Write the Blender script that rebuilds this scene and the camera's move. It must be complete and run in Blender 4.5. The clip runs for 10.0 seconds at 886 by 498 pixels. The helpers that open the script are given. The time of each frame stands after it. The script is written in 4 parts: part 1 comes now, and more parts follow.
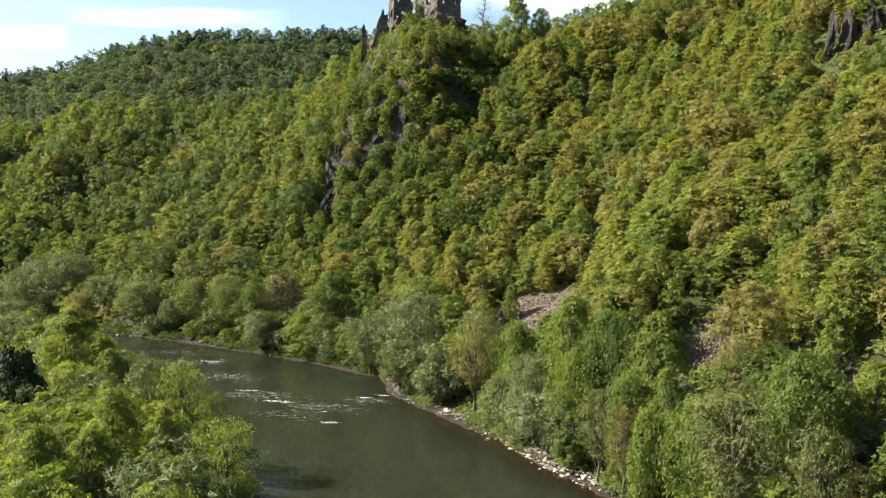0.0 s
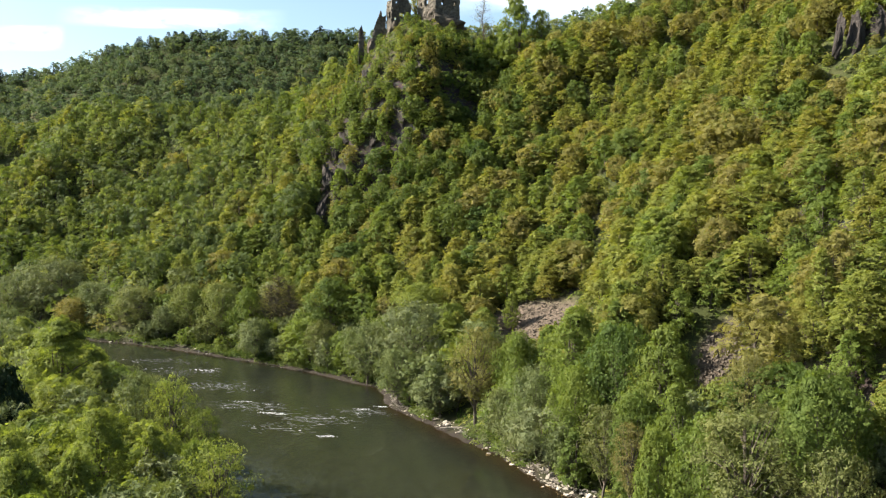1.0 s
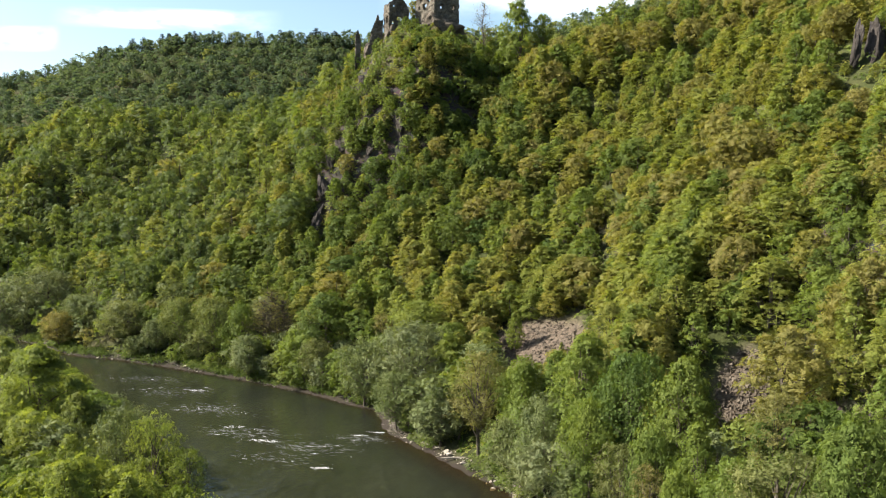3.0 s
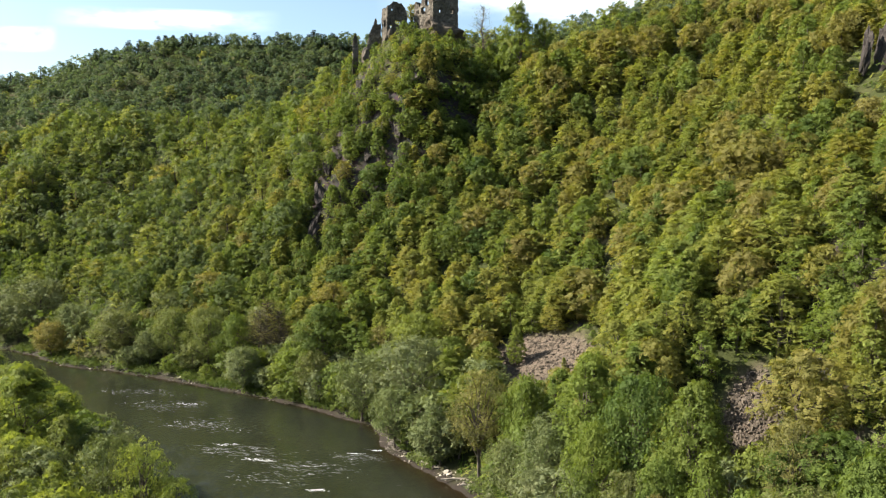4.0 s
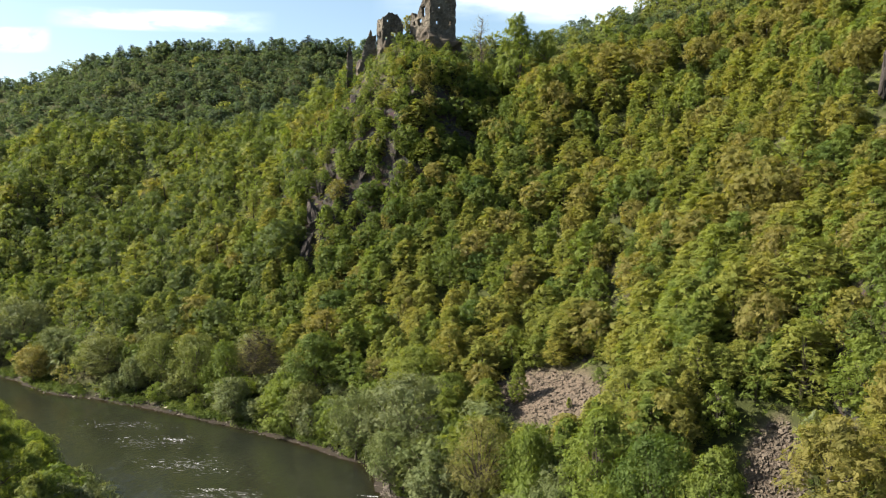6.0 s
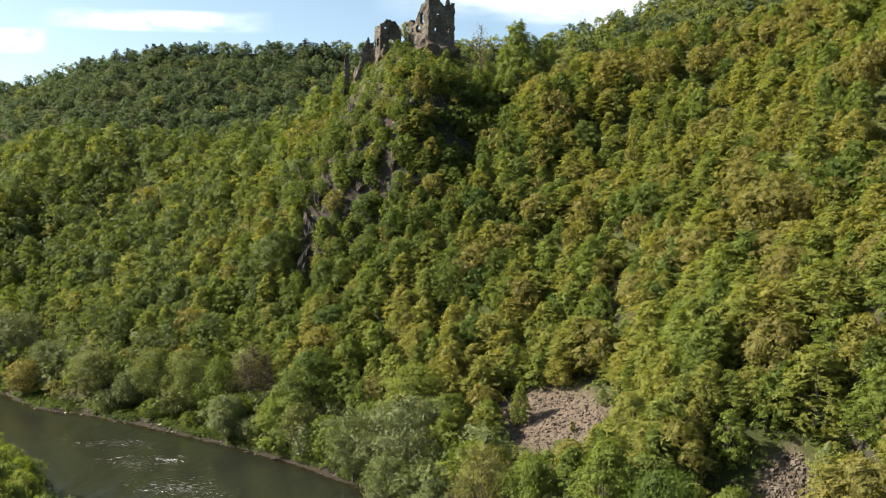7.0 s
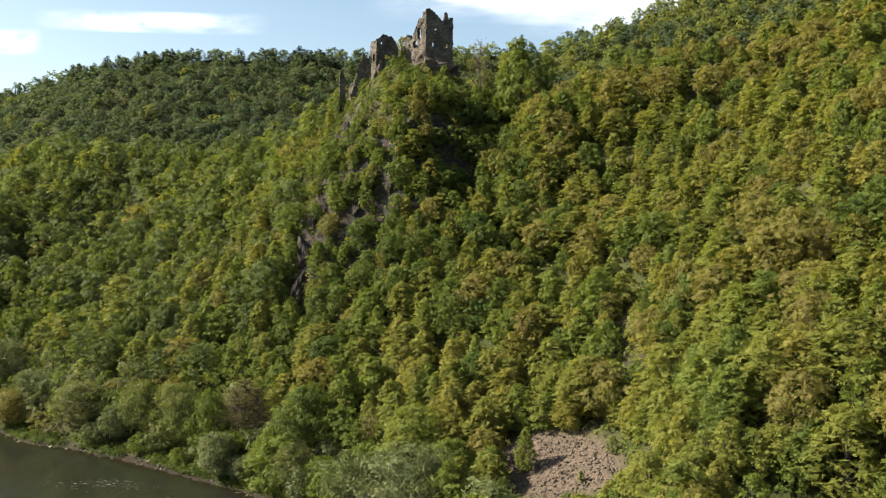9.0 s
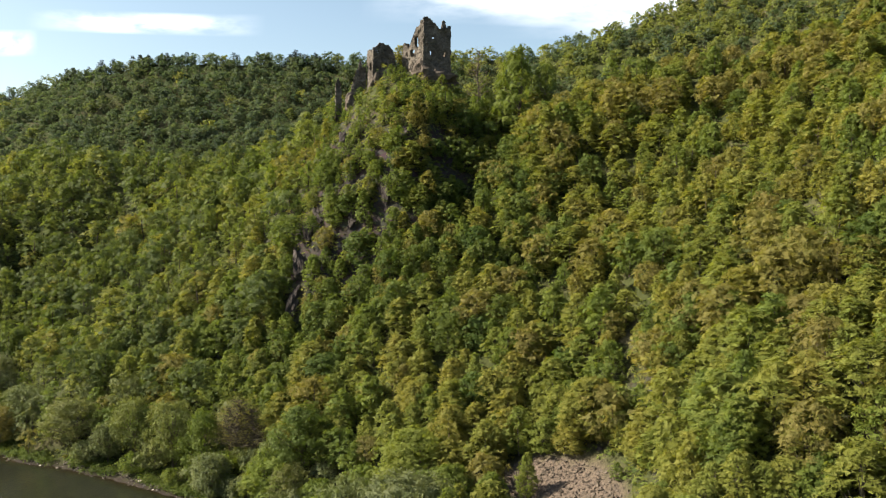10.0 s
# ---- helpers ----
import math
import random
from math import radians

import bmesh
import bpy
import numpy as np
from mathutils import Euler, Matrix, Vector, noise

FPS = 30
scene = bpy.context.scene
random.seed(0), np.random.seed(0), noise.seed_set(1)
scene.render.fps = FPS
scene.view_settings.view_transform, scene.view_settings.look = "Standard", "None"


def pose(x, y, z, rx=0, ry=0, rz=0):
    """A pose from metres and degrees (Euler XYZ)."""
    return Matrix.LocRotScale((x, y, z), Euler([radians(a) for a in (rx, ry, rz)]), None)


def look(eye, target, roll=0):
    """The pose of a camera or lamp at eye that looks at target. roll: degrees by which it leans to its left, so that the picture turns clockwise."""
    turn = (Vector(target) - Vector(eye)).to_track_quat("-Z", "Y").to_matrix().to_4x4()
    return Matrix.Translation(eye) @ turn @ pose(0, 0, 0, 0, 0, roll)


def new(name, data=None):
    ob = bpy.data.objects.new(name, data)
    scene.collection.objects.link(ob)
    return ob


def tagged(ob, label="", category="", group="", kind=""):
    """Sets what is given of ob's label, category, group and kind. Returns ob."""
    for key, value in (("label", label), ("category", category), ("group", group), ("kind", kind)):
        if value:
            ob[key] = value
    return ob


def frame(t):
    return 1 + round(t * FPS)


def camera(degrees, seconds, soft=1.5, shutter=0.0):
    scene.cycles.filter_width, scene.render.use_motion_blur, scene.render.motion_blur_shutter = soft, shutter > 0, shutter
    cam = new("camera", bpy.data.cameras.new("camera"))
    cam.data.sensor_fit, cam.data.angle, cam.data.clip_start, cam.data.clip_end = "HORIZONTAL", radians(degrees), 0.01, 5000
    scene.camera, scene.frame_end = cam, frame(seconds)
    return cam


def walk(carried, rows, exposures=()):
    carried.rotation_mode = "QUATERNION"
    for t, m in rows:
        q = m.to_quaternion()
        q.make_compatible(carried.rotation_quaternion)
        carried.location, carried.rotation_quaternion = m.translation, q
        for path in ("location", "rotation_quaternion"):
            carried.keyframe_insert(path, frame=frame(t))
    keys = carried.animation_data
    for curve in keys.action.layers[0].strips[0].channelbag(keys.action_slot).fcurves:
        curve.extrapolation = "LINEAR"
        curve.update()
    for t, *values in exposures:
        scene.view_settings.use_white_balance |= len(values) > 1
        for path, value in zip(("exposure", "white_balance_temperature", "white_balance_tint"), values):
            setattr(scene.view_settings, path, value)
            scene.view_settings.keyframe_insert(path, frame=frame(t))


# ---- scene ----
cam = camera(54.28, 10.0, soft=1.1)
PATH = [
    (0, look((1.044, -3.145, 44.338), (0.851, 6.845, 43.945), 1.14)),
    (0.5, look((0.860, -0.612, 45.076), (0.681, 9.379, 44.690), 1.16)),
    (1, look((0.564, 1.822, 45.761), (0.398, 11.813, 45.380), 1.17)),
    (1.5, look((0.221, 4.220, 46.476), (0.067, 14.212, 46.098), 1.18)),
    (2, look((-0.123, 6.629, 47.279), (-0.266, 16.620, 46.905), 1.19)),
    (2.5, look((-0.439, 9.074, 48.213), (-0.571, 19.066, 47.840), 1.19)),
    (3, look((-0.712, 11.572, 49.299), (-0.834, 21.564, 48.927), 1.19)),
    (3.5, look((-0.937, 14.124, 50.546), (-1.049, 24.117, 50.176), 1.19)),
    (4, look((-1.121, 16.725, 51.952), (-1.222, 26.717, 51.582), 1.18)),
    (4.5, look((-1.276, 19.360, 53.502), (-1.367, 29.353, 53.132), 1.17)),
    (5, look((-1.417, 22.012, 55.177), (-1.498, 32.005, 54.806), 1.16)),
    (5.5, look((-1.565, 24.660, 56.950), (-1.635, 34.653, 56.579), 1.15)),
    (6, look((-1.737, 27.285, 58.795), (-1.796, 37.278, 58.423), 1.13)),
    (6.5, look((-1.949, 29.868, 60.683), (-1.996, 39.861, 60.310), 1.12)),
    (7, look((-2.211, 32.398, 62.589), (-2.245, 42.391, 62.216), 1.10)),
    (7.5, look((-2.525, 34.867, 64.493), (-2.546, 44.860, 64.120), 1.08)),
    (8, look((-2.883, 37.281, 66.382), (-2.890, 47.274, 66.010), 1.06)),
    (8.5, look((-3.267, 39.655, 68.253), (-3.258, 49.648, 67.882), 1.03)),
    (9, look((-3.640, 42.018, 70.117), (-3.615, 52.012, 69.747), 1.01)),
    (9.5, look((-3.951, 44.419, 71.996), (-3.908, 54.412, 71.629), 0.99)),
    (10, look((-4.128, 46.921, 73.933), (-4.065, 56.915, 73.570), 0.96)),
]
walk(cam, PATH, [(0, 1.84, 6450, 9), (4, 1.79, 6500, 9.5), (7, 1.66, 6650, 10.5), (10, 1.56, 6850, 12)])

# ---- world, sun, exposure ----
SUN_WAY = Vector((-0.81, 0.03, 0.61)).normalized()      # towards the sun
world = bpy.data.worlds.new("world")
scene.world = world
world.use_nodes = True
wn = world.node_tree.nodes
sky = wn.new("ShaderNodeTexSky")
sky.sky_type = 'NISHITA'
sky.sun_disc = False
sky.sun_elevation = math.asin(SUN_WAY.z)
sky.sun_rotation = math.atan2(SUN_WAY.x, SUN_WAY.y)
sky.altitude = 400
sky.air_density, sky.dust_density, sky.ozone_density = 0.9, 2.0, 0.6
wn["Background"].inputs["Strength"].default_value = 0.068
balance = wn.new("ShaderNodeMix")
balance.data_type, balance.blend_type = 'RGBA', 'MULTIPLY'
balance.inputs[0].default_value = 1.0
balance.inputs[7].default_value = (1.08, 1.12, 1.03, 1)
world.node_tree.links.new(sky.outputs[0], balance.inputs[6])
world.node_tree.links.new(balance.outputs[2], wn["Background"].inputs["Color"])

sun = new("sun", bpy.data.lights.new("sun", 'SUN'))
sun.data.energy = 5.0
sun.data.angle = radians(0.53)
sun.data.color = (1.0, 0.92, 0.78)
sun.matrix_world = look(SUN_WAY * 900, (0, 0, 0))


# ---- materials ----
def shader(name):
    m = bpy.data.materials.new(name)
    m.use_nodes = True
    nt = m.node_tree
    nt.nodes.clear()
    out = nt.nodes.new("ShaderNodeOutputMaterial")

    def node(kind, **values):
        n = nt.nodes.new("ShaderNode" + kind)
        for key, value in values.items():
            if key == "op":
                n.operation = value
            elif key == "blend":
                n.data_type, n.blend_type = 'RGBA', value
            else:
                n.inputs[key.replace("_", " ")].default_value = value
        return n

    def link(a, b):
        nt.links.new(a, b)
    return m, node, link, out


def ramp(node, stops):
    n = node("ValToRGB")
    e = n.color_ramp.elements
    while len(e) < len(stops):
        e.new(0.5)
    for k, (at, colour) in enumerate(stops):
        e[k].position = at
        e[k].color = (*colour, 1)
    return n


def mixed(node, link, blend, fac, a, b):
    """A colour mix; fac, a and b are sockets or values."""
    n = node("Mix", blend=blend)
    for socket, v in ((n.inputs[0], fac), (n.inputs[6], a), (n.inputs[7], b)):
        if hasattr(v, "is_linked"):
            link(v, socket)
        else:
            socket.default_value = v if isinstance(v, float) else (*v, 1)
    return n.outputs[2]


def leaf_material(name, colours, through_light=0.45, gloss=0.12, holes=4.8, cover=0.545):
    """Foliage: every tree has its own tint, every spray its own lightness."""
    m, node, link, out = shader(name)
    own, tint, add, fract = node("ObjectInfo"), node("Attribute"), node("Math", op='ADD'), node("Math", op='FRACT')
    tint.attribute_name = "tint"
    link(own.outputs["Random"], add.inputs[0])
    link(tint.outputs["Fac"], add.inputs[1])
    link(add.outputs[0], fract.inputs[0])
    r = ramp(node, [(k / (len(colours) - 1), c) for k, c in enumerate(colours)])
    link(fract.outputs[0], r.inputs[0])
    geo = node("NewGeometry")
    leaf = ramp(node, [(0, (0.86, 0.88, 0.86)), (0.6, (1.0, 1.0, 1.0)), (1, (1.10, 1.09, 1.02))])
    link(geo.outputs["Random Per Island"], leaf.inputs[0])
    c = mixed(node, link, 'MULTIPLY', 1.0, r.outputs[0], leaf.outputs[0])
    where = node("TexCoord")
    patch = node("TexNoise", Scale=0.35, Detail=3.0)
    link(where.outputs["Object"], patch.inputs["Vector"])
    soft = ramp(node, [(0.3, (0.80, 0.86, 0.8)), (0.7, (1.18, 1.12, 1.0))])
    link(patch.outputs["Fac"], soft.inputs[0])
    c = mixed(node, link, 'MULTIPLY', 1.0, c, soft.outputs[0])
    bsdf = node("BsdfPrincipled", Roughness=0.62)
    bsdf.inputs["Specular IOR Level"].default_value = gloss
    ruffle, b = node("TexNoise", Scale=3.2, Detail=3.0), node("Bump", Strength=0.35, Distance=0.35)
    link(geo.outputs["Position"], ruffle.inputs["Vector"])
    link(ruffle.outputs["Fac"], b.inputs["Height"])
    link(b.outputs[0], bsdf.inputs["Normal"])
    fleck = ramp(node, [(0.36, (0.90, 0.91, 0.90)), (0.64, (1.08, 1.07, 1.05))])
    link(ruffle.outputs["Fac"], fleck.inputs[0])
    c = mixed(node, link, 'MULTIPLY', 1.0, c, fleck.outputs[0])
    trans, mix = node("BsdfTranslucent"), node("MixShader")
    link(c, bsdf.inputs["Base Color"])
    warm = mixed(node, link, 'MULTIPLY', 1.0, c, (1.25, 1.25, 0.6))
    link(warm, trans.inputs["Color"])
    mix.inputs[0].default_value = through_light
    link(bsdf.outputs[0], mix.inputs[1])
    link(trans.outputs[0], mix.inputs[2])
    if not holes:
        link(mix.outputs[0], out.inputs[0])
        return m
    # the sprays are ragged: small leaves with gaps between them
    cell, gap, clear, rag = node("TexVoronoi", Scale=holes), node("Math", op='LESS_THAN'), node("BsdfTransparent"), node("MixShader")
    link(geo.outputs["Position"], cell.inputs["Vector"])
    link(cell.outputs["Distance"], gap.inputs[0])
    gap.inputs[1].default_value = cover
    link(gap.outputs[0], rag.inputs[0])
    link(clear.outputs[0], rag.inputs[1])
    link(mix.outputs[0], rag.inputs[2])
    link(rag.outputs[0], out.inputs[0])
    return m


def rough_material(name, low, high, scale, bump=0.4, stain=None, rough=0.9, cracks=0.0, attribute=None):
    """Stone, bark and earth: grain, larger patches, relief."""
    m, node, link, out = shader(name)
    where = node("TexCoord")
    fine = node("TexNoise", Scale=scale, Detail=8.0, Roughness=0.65)
    large = node("TexNoise", Scale=scale * 0.13, Detail=4.0)
    for n in (fine, large):
        link(where.outputs["Object"], n.inputs["Vector"])
    r = ramp(node, [(0.28, low), (0.72, high)])
    link(fine.outputs["Fac"], r.inputs[0])
    c = r.outputs[0]
    r2 = ramp(node, [(0.40, (0, 0, 0)), (0.62, (1, 1, 1))])
    link(large.outputs["Fac"], r2.inputs[0])
    c = mixed(node, link, 'MIX', r2.outputs[0], c, mixed(node, link, 'MULTIPLY', 1.0, c, stain or (0.65, 0.65, 0.62)))
    own = node("ObjectInfo")
    vary = ramp(node, [(0, (0.82, 0.82, 0.82)), (1, (1.15, 1.13, 1.1))])
    link(own.outputs["Random"], vary.inputs[0])
    c = mixed(node, link, 'MULTIPLY', 1.0, c, vary.outputs[0])
    height = fine.outputs["Fac"]
    if cracks:
        cell = node("TexVoronoi", Scale=cracks)
        cell.feature = 'DISTANCE_TO_EDGE'
        warp = node("Mapping")
        warp.inputs["Scale"].default_value = (1, 1, 0.35)
        link(where.outputs["Object"], warp.inputs["Vector"])
        link(warp.outputs[0], cell.inputs["Vector"])
        edge = ramp(node, [(0.0, (0.58, 0.56, 0.55)), (0.07, (1, 1, 1))])
        link(cell.outputs["Distance"], edge.inputs[0])
        c = mixed(node, link, 'MULTIPLY', 1.0, c, edge.outputs[0])
    bsdf = node("BsdfPrincipled", Roughness=rough)
    bsdf.inputs["Specular IOR Level"].default_value = 0.25
    link(c, bsdf.inputs["Base Color"])
    b = node("Bump", Strength=bump, Distance=1.0 / scale)
    link(height, b.inputs["Height"])
    link(b.outputs[0], bsdf.inputs["Normal"])
    link(bsdf.outputs[0], out.inputs[0])
    return m, node, link, c, bsdf


LEAF = {
    "beech": leaf_material("beech_leaves", [(0.175, 0.183, 0.045), (0.144, 0.175, 0.045), (0.188, 0.179, 0.047), (0.159, 0.181, 0.046)]),
    "bronze": leaf_material("bronze_young_leaves", [(0.165, 0.153, 0.045), (0.157, 0.141, 0.051), (0.168, 0.164, 0.045)]),
    "fresh": leaf_material("fresh_green_leaves", [(0.110, 0.149, 0.036), (0.123, 0.158, 0.036), (0.095, 0.132, 0.035), (0.140, 0.166, 0.039)]),
    "poplar": leaf_material("bright_spring_leaves", [(0.166, 0.192, 0.048), (0.150, 0.184, 0.046), (0.165, 0.196, 0.053), (0.158, 0.184, 0.061)], 0.5, cover=0.51),
    "maple": leaf_material("deep_green_leaves", [(0.082, 0.112, 0.029), (0.093, 0.123, 0.031), (0.065, 0.101, 0.028)]),
    "willow": leaf_material("willow_leaves", [(0.119, 0.140, 0.071), (0.110, 0.134, 0.058), (0.126, 0.143, 0.080), (0.117, 0.136, 0.054)], 0.3, cover=0.525),
    "pale": leaf_material("pale_willow_leaves", [(0.135, 0.155, 0.057), (0.121, 0.144, 0.051), (0.131, 0.142, 0.059)], 0.35, cover=0.525),
    "gold": leaf_material("golden_leaves", [(0.195, 0.168, 0.060), (0.178, 0.160, 0.058)], 0.35, cover=0.525),
    "cool": leaf_material("ridge_green_leaves", [(0.116, 0.146, 0.048), (0.128, 0.154, 0.048), (0.104, 0.136, 0.048), (0.142, 0.156, 0.046)]),
    "cool_dark": leaf_material("ridge_dark_leaves", [(0.078, 0.106, 0.040), (0.088, 0.116, 0.040), (0.068, 0.094, 0.040)]),
    "olive": leaf_material("olive_willow_leaves", [(0.116, 0.128, 0.050), (0.104, 0.120, 0.046), (0.124, 0.130, 0.056)], 0.35, cover=0.51),
    "tan": leaf_material("tan_catkin_leaves", [(0.175, 0.162, 0.068), (0.155, 0.151, 0.064), (0.167, 0.147, 0.066)], cover=0.49),
    # far leaves carry the distance haze: blue and lightness put into their colours
    "far": leaf_material("far_haze_leaves", [(0.074, 0.106, 0.072), (0.084, 0.116, 0.072), (0.064, 0.096, 0.072), (0.098, 0.120, 0.068)], 0.5, holes=2.6, cover=0.58),
    "far_beech": leaf_material("far_haze_beech_leaves", [(0.160, 0.180, 0.060), (0.142, 0.172, 0.060), (0.172, 0.180, 0.060)], 0.5, holes=1.8, cover=0.61),
    "conifer": leaf_material("conifer_needles", [(0.016, 0.030, 0.014), (0.022, 0.036, 0.016)], 0.1, holes=0),
    "blossom": leaf_material("white_blossom", [(0.22, 0.25, 0.16), (0.17, 0.21, 0.11)], 0.3),
    "grass": leaf_material("bank_grass", [(0.060, 0.110, 0.022), (0.075, 0.115, 0.025)], holes=0),
}
BARK = rough_material("bark", (0.045, 0.036, 0.028), (0.13, 0.11, 0.09), 3.0)[0]
ROCK = rough_material("dark_crag_rock", (0.024, 0.020, 0.019), (0.074, 0.062, 0.057), 0.9, 0.8, cracks=0.45)[0]
# bank stone in two copies: sunlit pale, and shade put into the colour
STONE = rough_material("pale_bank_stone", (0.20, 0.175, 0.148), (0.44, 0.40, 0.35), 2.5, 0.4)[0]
SHADE_STONE = rough_material("shade_toned_shore_stone", (0.055, 0.048, 0.042), (0.19, 0.165, 0.145), 2.5, 0.4)[0]
SCREE = rough_material("broken_scree_stone", (0.058, 0.047, 0.038), (0.165, 0.135, 0.108), 2.5, 0.4)[0]
MASONRY = rough_material("ruin_masonry", (0.062, 0.056, 0.048), (0.20, 0.178, 0.150), 1.1, 0.9, stain=(0.50, 0.49, 0.48), cracks=2.4)[0]
WOOD = rough_material("grey_driftwood", (0.13, 0.11, 0.09), (0.32, 0.29, 0.25), 4.0)[0]


def ground_material():
    """Leaf litter and earth under the trees; bare pale scree, stony bank and river bed by the 'bare' and 'bank' values."""
    m, node, link, out = shader("forest_floor")
    where = node("TexCoord")
    fine = node("TexNoise", Scale=1.4, Detail=9.0, Roughness=0.7)
    large = node("TexNoise", Scale=0.06, Detail=5.0)
    for n in (fine, large):
        link(where.outputs["Object"], n.inputs["Vector"])
    litter = ramp(node, [(0.3, (0.040, 0.034, 0.018)), (0.5, (0.070, 0.062, 0.030)), (0.72, (0.11, 0.098, 0.055))])
    link(fine.outputs["Fac"], litter.inputs[0])
    moss = ramp(node, [(0.30, (0, 0, 0)), (0.48, (1, 1, 1))])
    link(large.outputs["Fac"], moss.inputs[0])
    c = mixed(node, link, 'MIX', moss.outputs[0], litter.outputs[0], mixed(node, link, 'MIX', fine.outputs["Fac"], (0.020, 0.028, 0.010), (0.050, 0.056, 0.016)))
    cell = node("TexVoronoi", Scale=3.3)
    link(where.outputs["Object"], cell.inputs["Vector"])
    stones = ramp(node, [(0.0, (0.155, 0.127, 0.102)), (0.45, (0.118, 0.095, 0.076)), (0.8, (0.06, 0.048, 0.040))])
    link(cell.outputs["Distance"], stones.inputs[0])
    c2 = mixed(node, link, 'MULTIPLY', 0.8, stones.outputs[0], mixed(node, link, 'MIX', fine.outputs["Fac"], (0.5, 0.46, 0.42), (1.3, 1.25, 1.2)))
    geo, steep = node("NewGeometry"), node("SeparateXYZ")
    link(geo.outputs["True Normal"], steep.inputs[0])
    cliff = ramp(node, [(0.50, (1, 1, 1)), (0.62, (0, 0, 0))])
    link(steep.outputs["Z"], cliff.inputs[0])
    crack = node("TexVoronoi", Scale=0.6)
    link(where.outputs["Object"], crack.inputs["Vector"])
    stone = mixed(node, link, 'MULTIPLY', 1.0, mixed(node, link, 'MIX', fine.outputs["Fac"], (0.022, 0.019, 0.017), (0.062, 0.053, 0.046)), crack.outputs["Color"])
    c = mixed(node, link, 'MIX', cliff.outputs[0], c, mixed(node, link, 'MIX', 0.35, mixed(node, link, 'MIX', fine.outputs["Fac"], (0.022, 0.019, 0.017), (0.062, 0.053, 0.046)), stone))
    bare = node("Attribute")
    bare.attribute_name = "bare"
    c = mixed(node, link, 'MIX', bare.outputs["Fac"], c, c2)
    mud = mixed(node, link, 'MIX', fine.outputs["Fac"], (0.012, 0.010, 0.008), (0.040, 0.031, 0.025))
    bank = node("Attribute")
    bank.attribute_name = "bank"
    c = mixed(node, link, 'MIX', bank.outputs["Fac"], c, mud)
    bsdf = node("BsdfPrincipled", Roughness=0.95)
    bsdf.inputs["Specular IOR Level"].default_value = 0.15
    link(c, bsdf.inputs["Base Color"])
    b = node("Bump", Strength=0.7, Distance=0.5)
    link(fine.outputs["Fac"], b.inputs["Height"])
    link(b.outputs[0], bsdf.inputs["Normal"])
    link(bsdf.outputs[0], out.inputs[0])
    return m


def water_material():
    """Murky green-brown river: clear in the shallows, rippled, glossy."""
    m, node, link, out = shader("river_water")
    where = node("TexCoord")
    flow = node("Mapping")
    flow.inputs["Rotation"].default_value = (0, 0, radians(-52))
    flow.inputs["Scale"].default_value = (1.0, 0.35, 1.0)
    link(where.outputs["Object"], flow.inputs["Vector"])
    wave = node("TexNoise", Scale=0.9, Detail=6.0, Roughness=0.6)
    swell = node("TexNoise", Scale=0.12, Detail=4.0)
    for n in (wave, swell):
        link(flow.outputs[0], n.inputs["Vector"])
    streak = ramp(node, [(0.42, (0, 0, 0)), (0.66, (1, 1, 1))])
    link(wave.outputs["Fac"], streak.inputs[0])
    c = mixed(node, link, 'MIX', swell.outputs["Fac"], (0.0065, 0.0082, 0.0060), (0.0175, 0.0190, 0.0130))
    c = mixed(node, link, 'MIX', streak.outputs[0], c, mixed(node, link, 'MULTIPLY', 1.0, c, (1.6, 1.6, 1.55)))
    bsdf = node("BsdfPrincipled", Roughness=0.10, IOR=1.33)
    link(c, bsdf.inputs["Base Color"])
    chop = ramp(node, [(0.35, (0.15, 0.15, 0.15)), (0.7, (1, 1, 1))])
    link(swell.outputs["Fac"], chop.inputs[0])
    b = node("Bump", Strength=0.6, Distance=0.4)
    high = node("Math", op='MULTIPLY')
    link(wave.outputs["Fac"], high.inputs[0])
    link(chop.outputs[0], high.inputs[1])
    link(high.outputs[0], b.inputs["Height"])
    link(b.outputs[0], bsdf.inputs["Normal"])
    clear, mix, deep = node("BsdfTransparent"), node("MixShader"), node("Attribute")
    clear.inputs["Color"].default_value = (0.75, 0.62, 0.42, 1)
    deep.attribute_name = "deep"
    link(deep.outputs["Fac"], mix.inputs[0])
    link(clear.outputs[0], mix.inputs[1])
    link(bsdf.outputs[0], mix.inputs[2])
    link(mix.outputs[0], out.inputs[0])
    return m


def foam_material(name, low, high):
    m, node, link, out = shader(name)
    bsdf = node("BsdfPrincipled", Roughness=0.6)
    where, n = node("TexCoord"), node("TexNoise", Scale=3.0, Detail=5.0)
    link(where.outputs["Object"], n.inputs["Vector"])
    link(mixed(node, link, 'MIX', n.outputs["Fac"], low, high), bsdf.inputs["Base Color"])
    link(bsdf.outputs[0], out.inputs[0])
    return m


